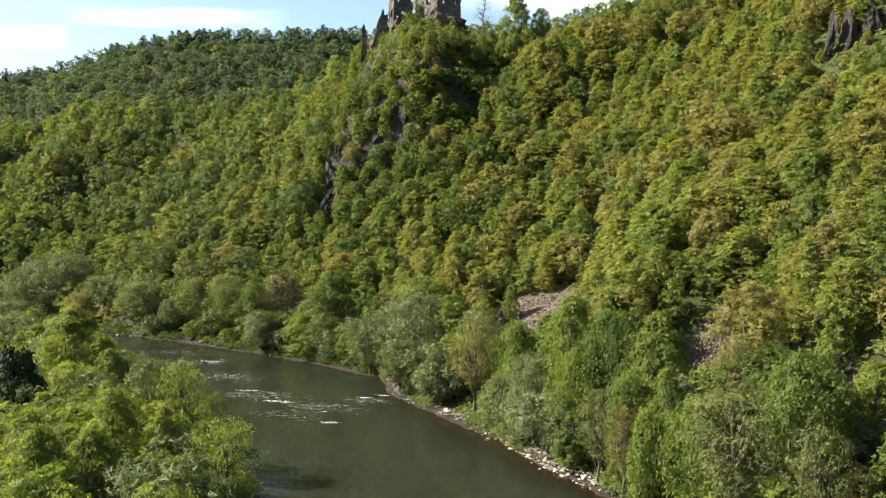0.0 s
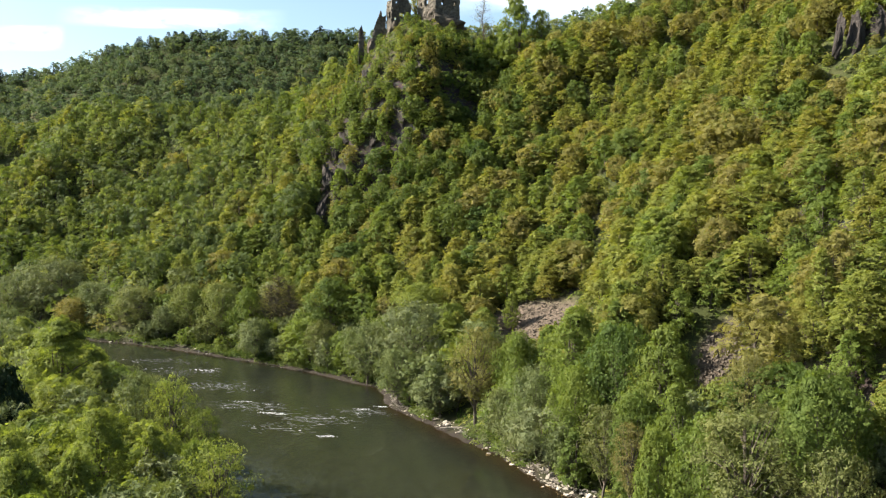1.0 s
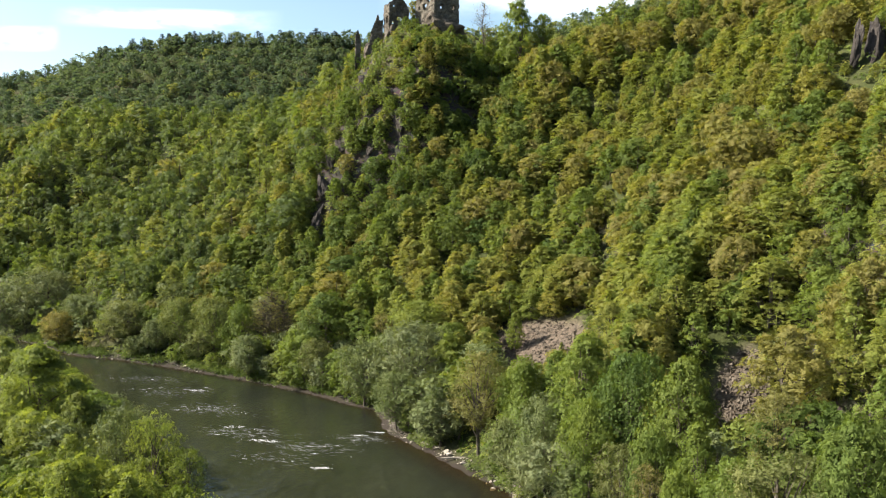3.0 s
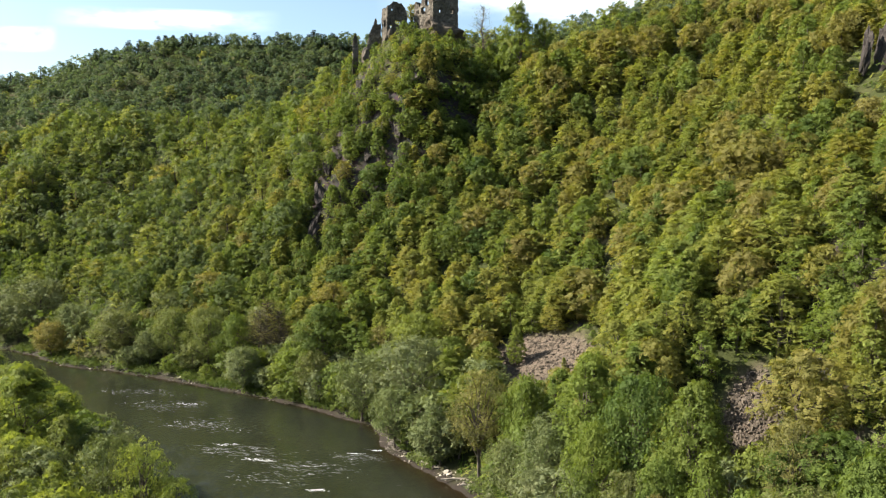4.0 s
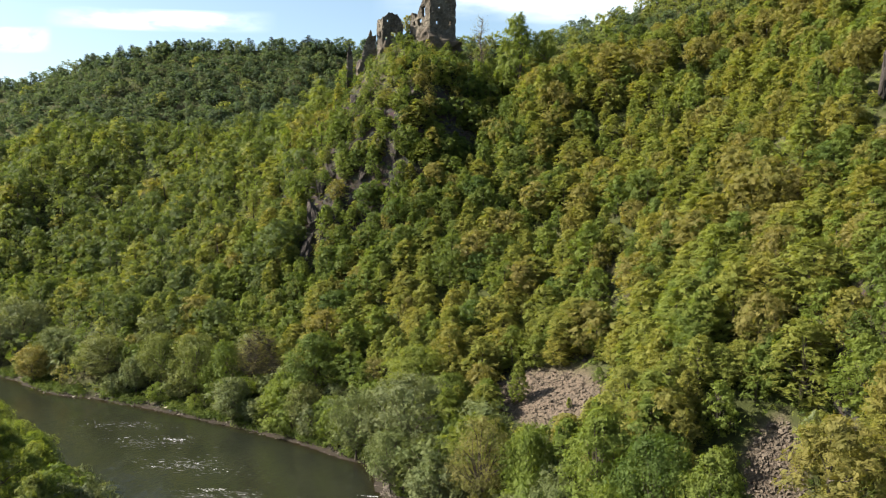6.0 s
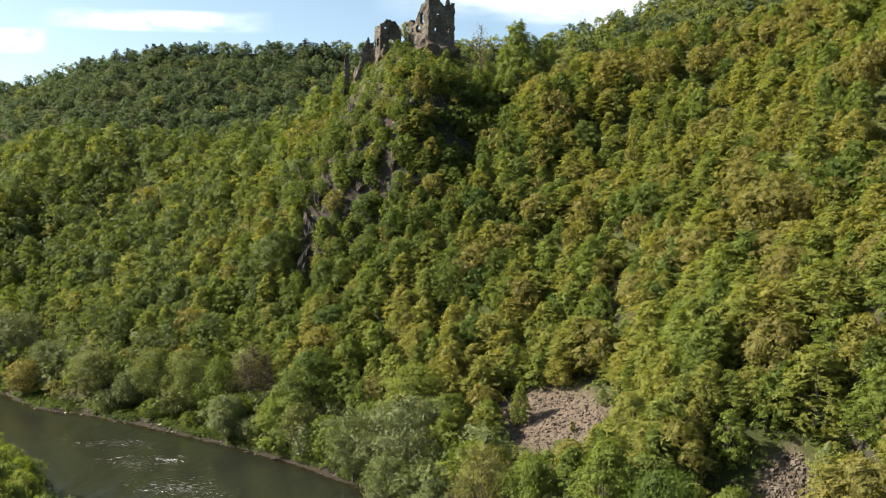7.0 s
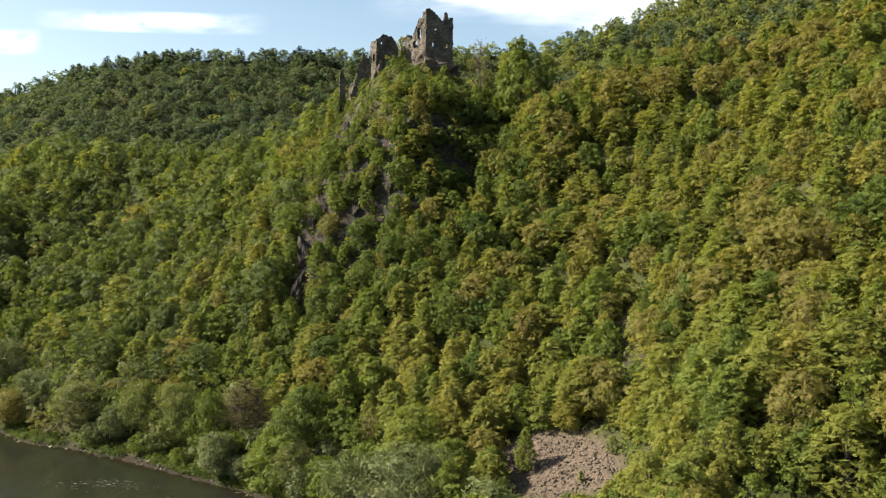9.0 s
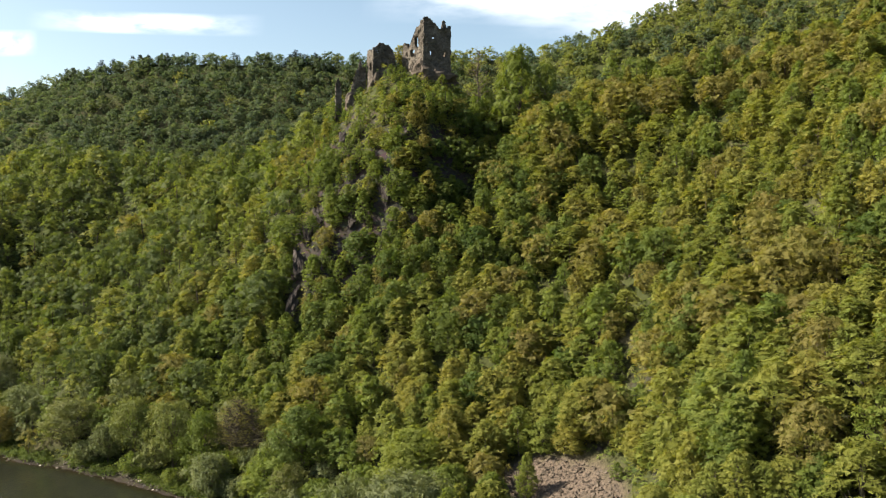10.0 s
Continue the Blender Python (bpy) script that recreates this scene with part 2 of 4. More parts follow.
def cloud_material():
    """Thin high cloud, far beyond the hills: ragged and half clear."""
    m, node, link, out = shader("thin_cloud")
    where, uv = node("TexCoord"), node("Attribute")
    uv.attribute_name = "dense"
    n = node("TexNoise", Scale=2.2, Detail=7.0, Roughness=0.55)
    stretch = node("Mapping")
    stretch.inputs["Scale"].default_value = (0.0011, 0.004, 0.004)
    link(where.outputs["Object"], stretch.inputs["Vector"])
    link(stretch.outputs[0], n.inputs["Vector"])
    s = ramp(node, [(0.34, (0, 0, 0)), (0.80, (1, 1, 1))])
    link(n.outputs["Fac"], s.inputs[0])
    fac = node("Math", op='MULTIPLY')
    link(s.outputs[0], fac.inputs[0])
    link(uv.outputs["Fac"], fac.inputs[1])
    glow, clear, mix = node("Emission"), node("BsdfTransparent"), node("MixShader")
    glow.inputs["Color"].default_value = (0.95, 0.97, 1.0, 1)
    glow.inputs["Strength"].default_value = 0.84
    link(fac.outputs[0], mix.inputs[0])
    link(clear.outputs[0], mix.inputs[1])
    link(glow.outputs[0], mix.inputs[2])
    link(mix.outputs[0], out.inputs[0])
    return m


GROUND, WATER, CLOUD = ground_material(), water_material(), cloud_material()
FOAM = foam_material("river_foam", (0.30, 0.32, 0.31), (0.66, 0.66, 0.64))
THIN_FOAM = foam_material("thin_foam", (0.05, 0.055, 0.05), (0.125, 0.13, 0.12))


# ---- mesh helpers ----
def quad_mesh(name, faces, materials, index=None, values=None):
    """A mesh from an (n, k, 3) array of k-cornered faces; index: a material per face; values: named numbers per face."""
    faces = np.asarray(faces, dtype=np.float32)
    n, k = faces.shape[:2]
    me = bpy.data.meshes.new(name)
    me.vertices.add(k * n)
    me.loops.add(k * n)
    me.polygons.add(n)
    me.vertices.foreach_set("co", faces.reshape(-1))
    me.loops.foreach_set("vertex_index", np.arange(k * n, dtype=np.int32))
    me.polygons.foreach_set("loop_start", np.arange(0, k * n, k, dtype=np.int32))
    me.polygons.foreach_set("loop_total", np.full(n, k, dtype=np.int32))
    for m in materials:
        me.materials.append(m)
    if index is not None:
        me.polygons.foreach_set("material_index", np.asarray(index, dtype=np.int32))
    for key, value in (values or {}).items():
        me.attributes.new(key, 'FLOAT', 'POINT').data.foreach_set("value", np.repeat(np.asarray(value, dtype=np.float32), k))
    me.update(calc_edges=True)
    return me


def split(quads):
    """Four-cornered faces as triangles."""
    q = np.asarray(quads)
    return np.concatenate([q[:, [0, 1, 2]], q[:, [0, 2, 3]]])


def grid_mesh(name, px, py, pz, material, values=None, smooth=True):
    """A sheet over the grid of points px, py, pz (all of one 2D shape)."""
    a, b = px.shape
    me = bpy.data.meshes.new(name)
    co = np.stack([px, py, pz], -1).reshape(-1, 3).astype(np.float32)
    k = np.arange(a * b).reshape(a, b)
    faces = np.stack([k[:-1, :-1], k[1:, :-1], k[1:, 1:], k[:-1, 1:]], -1).reshape(-1, 4)
    me.vertices.add(len(co))
    me.loops.add(faces.size)
    me.polygons.add(len(faces))
    me.vertices.foreach_set("co", co.reshape(-1))
    me.loops.foreach_set("vertex_index", faces.reshape(-1).astype(np.int32))
    me.polygons.foreach_set("loop_start", np.arange(0, faces.size, 4, dtype=np.int32))
    me.polygons.foreach_set("loop_total", np.full(len(faces), 4, dtype=np.int32))
    me.polygons.foreach_set("use_smooth", np.full(len(faces), smooth))
    me.materials.append(material)
    for key, value in (values or {}).items():
        me.attributes.new(key, 'FLOAT', 'POINT').data.foreach_set("value", np.asarray(value, dtype=np.float32).reshape(-1))
    me.update(calc_edges=True)
    return me


def part(name, me, parent, label=""):
    ob = new(name, me)
    ob.parent = parent
    return tagged(ob, label)


def lattice(ix, iy, seed):
    n = (ix.astype(np.int64) * 374761393 + iy.astype(np.int64) * 668265263 + seed * 1442695041) & 0x7FFFFFFF
    n = ((n ^ (n >> 13)) * 1274126177) & 0x7FFFFFFF
    return ((n ^ (n >> 16)) & 0xFFFF) / 65535.0


def soft_noise(x, y, size, seed=0, octaves=4):
    """Smooth noise from 0 to 1 over the plan."""
    total, amp, norm = 0, 1.0, 0.0
    for o in range(octaves):
        u, v = np.asarray(x) / size * 2**o + 917.3, np.asarray(y) / size * 2**o + 411.7
        i, j = np.floor(u), np.floor(v)
        fu, fv = u - i, v - j
        fu, fv = fu * fu * (3 - 2 * fu), fv * fv * (3 - 2 * fv)
        a = lattice(i, j, seed + o) * (1 - fu) + lattice(i + 1, j, seed + o) * fu
        b = lattice(i, j + 1, seed + o) * (1 - fu) + lattice(i + 1, j + 1, seed + o) * fu
        total = total + amp * (a * (1 - fv) + b * fv)
        norm += amp
        amp *= 0.5
    return total / norm


def step(a, b, v):
    u = np.clip((v - a) / (b - a), 0, 1)
    return u * u * (3 - 2 * u)


def beside(line, x, y):
    """Signed distance to a line of points, positive to its right as one walks along it."""
    best = np.full(np.shape(x), 1e9)
    sign = np.ones(np.shape(x))
    for (ax, ay), (bx, by) in zip(line, line[1:]):
        dx, dy = bx - ax, by - ay
        k = np.clip(((x - ax) * dx + (y - ay) * dy) / (dx * dx + dy * dy), 0, 1)
        d = np.hypot(x - ax - k * dx, y - ay - k * dy)
        side = (x - ax) * dy - (y - ay) * dx
        near = d < best
        sign = np.where(near, np.sign(side), sign)
        best = np.where(near, d, best)
    return best * sign


# ---- the landform ----
RIGHT_BANK = [(120, -160), (84, 0), (62, 60), (44, 104), (26.7, 133.4), (22, 141), (16.7, 151), (11, 165.5), (6, 173.5), (0, 184.5), (-7.6, 197.4), (-13.5, 206), (-16, 220), (-20, 230.5),
              (-27.2, 236.7), (-35, 245), (-51, 257.3), (-70, 270.5), (-91.5, 284.5), (-112, 295.5), (-121, 298), (-130, 302.5), (-146, 319), (-161, 330), (-230, 362), (-340, 400), (-1200, 620)]
LEFT_BANK = [(30, -160), (-2, 20), (-12, 60), (-19, 95), (-32, 131), (-56, 167), (-82, 200), (-120, 240), (-162, 272), (-250, 312), (-400, 350), (-1200, 520)]
CREST = [(-1200, 900), (-330, 640), (-233, 566), (-132, 456), (-82, 410), (-48, 378), (-20, 372), (12, 352), (40, 338), (70, 332), (104, 306), (150, 290), (260, 280), (900, 260)]
# Heights of the steep wooded valley side, every 52 m, row by row from the west.
HILL = [
    (-196, -157, -118, -77, -40, -6, 13, 34, 84),
    (-167, -135, -99, -61, -27, 8, 49, 80, 122),
    (-136, -109, -78, -43, -4, 19, 55, 97, 141),
    (-99, -77, -53, -23, 13, 49, 85, 118, 157),
    (-56, -40, -21, 2, 37, 84, 119, 150, 182),
    (-6, -6, 20, 33, 65, 104, 148, 183, 214),
    (15, 42, 53, 69, 95, 141, 176, 213, 248),
    (59, 82, 87, 107, 130, 166, 206, 244, 280),
    (98, 108, 116, 132, 161, 194, 234, 273, 312),]
KNOLLS = [(22, 198, 14, -14), (-207, 420, 17, 11), (-180, 412, 15, -8), (-4, 338, 10, 6), (-20, 360, 20, 25.5), (-16, 322, 22, 27.2), (98, 226, 16, 8.4), (-48, 318, 14, 2.5), (24, 222, 16, -10.4), (49, 163, 12, -12.3), (-15, 319, 10, 5.1), (0, 313, 10, -11.6), (-28, 305, 10, -11.9), (32, 322, 12, 9.1), (17, 333, 8, -9), (10, 322, 8, -4), (-12, 345, 9, -4.0)]
FAR_CREST = [(-1200, 130), (-600, 132), (-380, 162), (-290, 182), (-240, 190), (-40, 189), (62, 190), (95, 196), (170, 222), (300, 290), (500, 370), (1200, 420)]
FAR_LINE = [(-1200, 900), (-600, 820), (-380, 800), (-290, 775), (-240, 770), (-40, 742), (62, 715), (95, 690), (170, 676), (300, 660), (500, 640), (1200, 620)]
SCREES = [(20.0, 218.5, 18.5, 9.0, -0.87), (50.4, 162.0, 4.6, 8.5, -0.45)]      # x, y, half sizes, turn
SLOPES = [(20, 220.8, 20.6, 0.47, 0.33, 24, 42, 0.0), (50, 164, 21.4, 0.36, 0.86, 21, 30, 0.05)]      # x, y, z, rise towards x and y, half sizes, steepening
BARE_SPOTS = [(73, 279, 6, 5), (78, 216, 3.5, 3.5), (101, 219, 11, 7), (-46.8, 313, 4.2, 13), (-20, 311, 3.4, 6), (-53, 331, 4, 3.5), (-58, 343, 4, 3.5), (-31, 314, 2.6, 4), (-41, 321, 3, 4), (60, 255, 3, 3), (42, 262, 3, 2.5)]


def valley_side(x, y):
    grid = np.array(HILL, float)
    u, v = np.clip((x + 250) / 52, 0, 7.999), np.clip((y - 96) / 52, 0, 7.999)
    i, j = u.astype(int), v.astype(int)
    fu, fv = u - i, v - j

    def weights(f):
        return (-0.5 * f**3 + f**2 - 0.5 * f, 1.5 * f**3 - 2.5 * f**2 + 1, -1.5 * f**3 + 2 * f**2 + 0.5 * f, 0.5 * f**3 - 0.5 * f**2)
    wu, wv = weights(fu), weights(fv)
    h = 0
    for a in range(4):
        for b in range(4):
            h = h + wu[a] * wv[b] * grid[np.clip(i + a - 1, 0, 8), np.clip(j + b - 1, 0, 8)]
    for kx, ky, s, z in KNOLLS:
        h = h + z * np.exp(-((x - kx) ** 2 + (y - ky) ** 2) / (2 * s * s))
    return h


def height(x, y):
    """The ground's height over the plan; the river's level is 0."""
    x, y = np.asarray(x, float), np.asarray(y, float)
    right, left, behind = beside(RIGHT_BANK, x, y) + 2.6 * (soft_noise(x, y, 8, 63, 3) - 0.5), -beside(LEFT_BANK, x, y), -beside(CREST, x, y)
    h = np.minimum(valley_side(x, y), np.interp(x, (-330, -211, -132, -82, -58, -42), (94, 91, 88, 87, 100, 220)))
    h = h - 1.5 * np.maximum(behind, 0) - 0.006 * np.maximum(behind, 0) ** 2
    h = np.maximum(h, 22)
    for cx, cy, cz, fx, fy, a, b, curve in SLOPES:
        h = h + (cz + fx * (x - cx) + curve * np.maximum(x - cx - 3, 0) ** 2 + fy * (y - cy) - h) * step(1.0, 0.5, np.hypot((x - cx) / a, (y - cy) / b))
    relief = (soft_noise(x, y, 34, 3) - 0.5) * 9 + (soft_noise(x, y, 9, 5) - 0.5) * 2.2
    h = h + relief * step(25, 70, right) * (1 - 0.8 * scree_amount(x, y))
    bank = 0.35 + 0.16 * np.clip(right, 0, 40) + 0.5 * soft_noise(x, y, 5, 9)
    h = np.maximum(bank + (h - bank) * step(3, 24, right), bank)
    fx, fz = np.array(FAR_CREST).T
    ly = np.interp(x, *np.array(FAR_LINE).T)
    d = ly - y
    far = np.interp(x, fx, fz) - np.where(d > 0, 0.80 * d, -0.5 * d) + (soft_noise(x, y, 90, 21) - 0.5) * 26 * step(0, 60, np.abs(d)) + 7
    h = np.where(y > 380, np.maximum(h, np.where(right > 0, far, -9)), h)
    shore_left = 0.35 + 0.22 * np.clip(left, 0, 12) + 0.03 * np.clip(left - 12, 0, 900) + soft_noise(x, y, 8, 13)
    bed = -0.20 * np.minimum(np.abs(right), np.abs(left)) + 0.25 * (soft_noise(x, y, 3, 17) - 0.5)
    h = np.where(right > 0, h, np.where(left > 0, shore_left, np.maximum(bed + 0.2, -3)))
    return h


def scree_amount(x, y):
    s = np.zeros(np.shape(x))
    for cx, cy, a, b, turn in SCREES:
        c, sn = math.cos(turn), math.sin(turn)
        u, v = ((x - cx) * c + (y - cy) * sn) / a, (-(x - cx) * sn + (y - cy) * c) / b
        s = np.maximum(s, step(1.15, 0.8, np.hypot(u, v) + 0.5 * (soft_noise(x, y, 5, 31) - 0.5)))
    return s


def spread(stretches, low, high):
    """Grid lines: even steps in each stretch (from, to, step), then ever wider ones out to the horizon."""
    a = np.concatenate([np.arange(p, q, st) for p, q, st in stretches])
    wide = np.cumsum(stretches[0][2] * 1.5 * 1.25 ** np.arange(40))
    below, above = a[0] - wide, a[-1] + wide
    return np.concatenate([below[below > low][::-1], a, above[above < high]])


gx, gy = np.meshgrid(spread([(-600, -290, 9), (-290, 190, 2.7), (190, 500, 9)], -4300, 4300), spread([(-40, 60, 8), (60, 470, 2.7), (470, 880, 6)], -1500, 4800), indexing="ij")
gz = height(gx, gy)
g_right, g_left = beside(RIGHT_BANK, gx, gy), -beside(LEFT_BANK, gx, gy)
bare = scree_amount(gx, gy)
bank = step(2.2, 0.2, g_right + 2.0 * (soft_noise(gx, gy, 9, 61) - 0.5)) * step(2.5, 0.5, g_left)
ground = new("ground", grid_mesh("ground", gx, gy, gz, GROUND, {"bare": bare, "bank": bank}))
tagged(ground, "brown leaf-littered forest ground with pale scree patches", "ground", kind="structure")

# The river: one level sheet, clear at its edges.
rx, ry = np.meshgrid(spread([(-320, -190, 6), (-190, 60, 2.4), (60, 110, 6)], -1300, 140), spread([(-60, 60, 6), (60, 350, 2.4), (350, 420, 6)], -200, 900), indexing="ij")
r_right, r_left = -beside(RIGHT_BANK, rx, ry), beside(LEFT_BANK, rx, ry)
deep = 0.22 + 0.78 * step(-1.0, np.where(ry < 205, 11.0, 6.0), np.minimum(r_right, r_left * 3) + 3.0 * (soft_noise(rx, ry, 7, 41) - 0.5))
inside = np.minimum(r_right, r_left) > -5
rz = np.where(inside, 0.0, -8.0)
river = new("water", grid_mesh("water", rx, ry, rz, WATER, {"deep": deep}))
tagged(river, "murky green-brown rippled river water", "river", kind="structure")


# ---- trees ----
def tube(points, radii, sides=5):
    p = np.asarray(points, float)
    r = np.asarray(radii, float)
    d = np.gradient(p, axis=0)
    d /= np.linalg.norm(d, axis=1, keepdims=True) + 1e-9
    a = np.cross(d, (0.31, 0.95, 0.11))
    a /= np.linalg.norm(a, axis=1, keepdims=True) + 1e-9
    b = np.cross(d, a)
    ang = np.arange(sides + 1) / sides * 2 * np.pi
    ring = p[:, None] + r[:, None, None] * (np.cos(ang)[None, :, None] * a[:, None] + np.sin(ang)[None, :, None] * b[:, None])
    return np.stack([ring[:-1, :-1], ring[:-1, 1:], ring[1:, 1:], ring[1:, :-1]], 2).reshape(-1, 4, 3)


def unit(v):
    return v / (np.linalg.norm(v, axis=-1, keepdims=True) + 1e-9)


def sprays(rng, at, normal, length, width, hang=0.0, along=None):
    """Small leafy sprays, each a slim triangle that faces along its normal and points along a direction."""
    n = len(at)
    normal = unit(normal)
    t = unit(np.cross(normal, rng.normal(size=(n, 3))))
    if along is not None:
        t = unit(along - normal * np.sum(along * normal, axis=1, keepdims=True))
    if hang:
        t = unit(t * (1 - hang) + np.array([0, 0, -1.0]) * hang)
    b = unit(np.cross(normal, t))
    L, W = (length * rng.uniform(0.6, 1.4, n))[:, None], (width * rng.uniform(0.6, 1.4, n))[:, None]
    skew = b * W * rng.uniform(-0.4, 0.4, n)[:, None]
    return np.stack([at - t * L * 0.4 - b * W * 0.5, at - t * L * 0.4 + b * W * 0.5, at + t * L * 0.6 + skew], 1)


# h: height; r: crown radius; foot: where the crown begins; peak: height of the widest part; blunt: how full the outline is;
# pad: size of the leafy pads; flat: their thickness; droop: how the pads sink (or, below 0, rise) outward;
# up, out: how the sprays face; fan: how far they point along the branch; slim: their length over width; fill: the share of sprays between the pads; stir: disorder
HABIT = {
    "layered": dict(h=9.0, r=3.7, foot=0.04, peak=0.36, blunt=0.62, pad=0.24, flat=0.42, droop=0.13, up=0.75, out=0.22, fan=0.75, slim=1.5, fill=0.24, stir=0.30),
    "round": dict(h=8.6, r=3.9, foot=0.06, peak=0.46, blunt=0.50, pad=0.27, flat=0.80, droop=0.05, up=0.42, out=0.40, fan=0.3, slim=1.3, fill=0.2, stir=0.36),
    "egg": dict(h=10.0, r=3.5, foot=0.04, peak=0.33, blunt=0.70, pad=0.26, flat=0.70, droop=-0.10, up=0.48, out=0.35, fan=0.4, slim=1.4, fill=0.18, stir=0.36),
    "willow": dict(h=9.0, r=4.3, foot=0.18, peak=0.52, blunt=0.48, pad=0.27, flat=0.95, droop=-0.25, up=0.40, out=0.30, fan=0.85, slim=2.4, fill=0.08, stir=0.48),
    "slim": dict(h=10.0, r=2.5, foot=0.05, peak=0.34, blunt=0.72, pad=0.34, flat=0.60, droop=0.10, up=0.55, out=0.28, fan=0.5, slim=1.5, fill=0.24, stir=0.36),
    "crowned": dict(h=10.0, r=3.7, foot=0.40, peak=0.50, blunt=0.50, pad=0.24, flat=0.80, droop=0.05, up=0.42, out=0.40, fan=0.3, slim=1.3, fill=0.2, stir=0.36),
    "airy": dict(h=9.0, r=3.6, foot=0.26, peak=0.58, blunt=0.52, pad=0.25, flat=0.62, droop=-0.18, up=0.52, out=0.25, fan=0.7, slim=2.0, fill=0.12, stir=0.42),
}
DETAIL = {"giant": (132, 92, 0.265, 11), "tall": (112, 62, 0.35, 10), "open": (100, 52, 0.25, 14), "big": (110, 48, 0.43, 9), "near": (58, 32, 0.61, 5), "middle": (70, 12, 0.84, 2), "low": (28, 8, 1.10, 1), "far": (24, 11, 1.05, 0)}


def crown_width(f, k):
    """The crown's radius, from 0 to 1, at a height f from its foot (0) to its top (1)."""
    warp = np.clip(f, 0.0, 1.0) ** (math.log(0.5) / math.log(k["peak"]))
    return np.sin(np.pi * np.clip(warp, 0.001, 0.999)) ** k["blunt"]


def tree_shape(habit, detail, seed):
    """The trunk, the limbs and the leaves of one tree, as three arrays of faces, standing at the origin."""
    k, (clumps, each, leaf, limbs) = HABIT[habit], DETAIL[detail]
    rng = np.random.default_rng(seed)
    h, r = k["h"] * rng.uniform(0.9, 1.1), k["r"] * rng.uniform(0.9, 1.12)
    z0 = h * k["foot"]
    # leafy pads at the ends of the branches, up an uneven crown, with some further in
    f = (np.arange(clumps) + rng.uniform(0, 1, clumps)) / clumps
    f = 0.03 + 0.93 * (0.72 * f + 0.28 * f ** 0.6)
    az = np.arange(clumps) * 2.39996 + rng.normal(size=clumps) * 0.5
    p1, p2 = rng.uniform(0, 6, 2)
    lobes = 1 + 0.16 * np.sin(3 * az + p1 + 2 * f) + 0.10 * np.sin(5 * az + 7 * f + p2) + 0.10 * rng.normal(size=clumps)
    full = crown_width(f, k)
    reach = np.where(rng.random(clumps) < 0.24, rng.uniform(0.15, 0.55, clumps), rng.uniform(0.66, 0.92, clumps)) * np.clip(lobes, 0.6, 1.35)
    way = np.stack([np.cos(az), np.sin(az), np.zeros(clumps)], -1)
    c = way * (r * full * reach)[:, None]
    c[:, 2] = z0 + (h - z0) * np.clip(f - 0.04 + 0.03 * rng.normal(size=clumps), 0.02, 0.95)
    size = r * k["pad"] * rng.uniform(0.7, 1.35, clumps) * (0.55 + 0.45 * full)
    which = np.repeat(np.arange(clumps), each)
    n = len(which)
    e = unit(rng.normal(size=(n, 3)))
    e[:, 2] = np.where(rng.random(n) < 0.7, np.abs(e[:, 2]), e[:, 2])
    off = e * (size[which] * rng.uniform(0.45, 1.08, n))[:, None] * np.array([1, 1, k["flat"]])
    forward = np.sum(off * way[which], axis=1)
    off[:, 2] -= k["droop"] * forward + 0.5 * abs(k["droop"]) * forward * np.abs(forward) / size[which]
    at = c[which] + off
    # some sprays close the crown's outline between the pads
    fill = rng.random(n) < k["fill"]
    ff, fa = rng.uniform(0.03, 0.97, n), rng.uniform(0, 6.2832, n)
    fr = r * crown_width(ff, k) * (1 + 0.16 * np.sin(3 * fa + p1 + 2 * ff) + 0.10 * np.sin(5 * fa + 7 * ff + p2)) * rng.uniform(0.72, 1.0, n)
    hull = np.stack([np.cos(fa) * fr, np.sin(fa) * fr, z0 + (h - z0) * ff], -1)
    at = np.where(fill[:, None], hull, at)
    at[:, 2] = np.maximum(at[:, 2], 0.2)
    outward = unit(at * np.array([1, 1, 0]) + 1e-6) * k["out"]
    normal = 0.45 * e * np.array([1, 1, 0.8]) + outward + np.array([0, 0, k["up"]]) + k["stir"] * rng.normal(size=(n, 3))
    along = k["fan"] * (way[which] + np.array([0, 0, -0.8 * k["droop"] if k["droop"] > 0 else -2.6 * k["droop"]])) + 0.6 * rng.normal(size=(n, 3))
    side = leaf / math.sqrt(k["slim"] / 1.5)
    leaves = sprays(rng, at, normal, side * k["slim"] * 0.88, side * 0.88, along=along)
    # trunk and limbs
    bend = rng.normal(size=2) * 0.05 * h
    zs = np.linspace(-0.8, h * 0.82, 6)
    g = np.clip(zs / h, 0, 1)
    stem = np.stack([bend[0] * np.sin(g * 3), bend[1] * np.sin(g * 2.2), zs], -1)
    girth = 0.020 * h
    wood = [tube(stem, girth * (1.15 - g), 5 if limbs > 3 else 3)]
    order = rng.permutation(clumps)[:limbs * 3 if limbs > 3 else limbs]
    for m in order:
        s = np.clip(rng.uniform(0.30, 0.72) * c[m, 2] / h, 0.10, 0.72)
        a = np.array([np.interp(s, g, stem[:, 0]), np.interp(s, g, stem[:, 1]), s * h])
        b = c[m]
        mid = (a + b) / 2 + np.array([0, 0, 0.10 * h * rng.uniform(-0.5, 0.5)]) + rng.normal(size=3) * 0.02 * h
        wood.append(tube([a, mid, b], girth * np.array([0.46, 0.28, 0.08]), 4 if limbs > 3 else 3))
    return split(wood[0]), split(np.concatenate(wood[1:] or [wood[0][:1]])), leaves


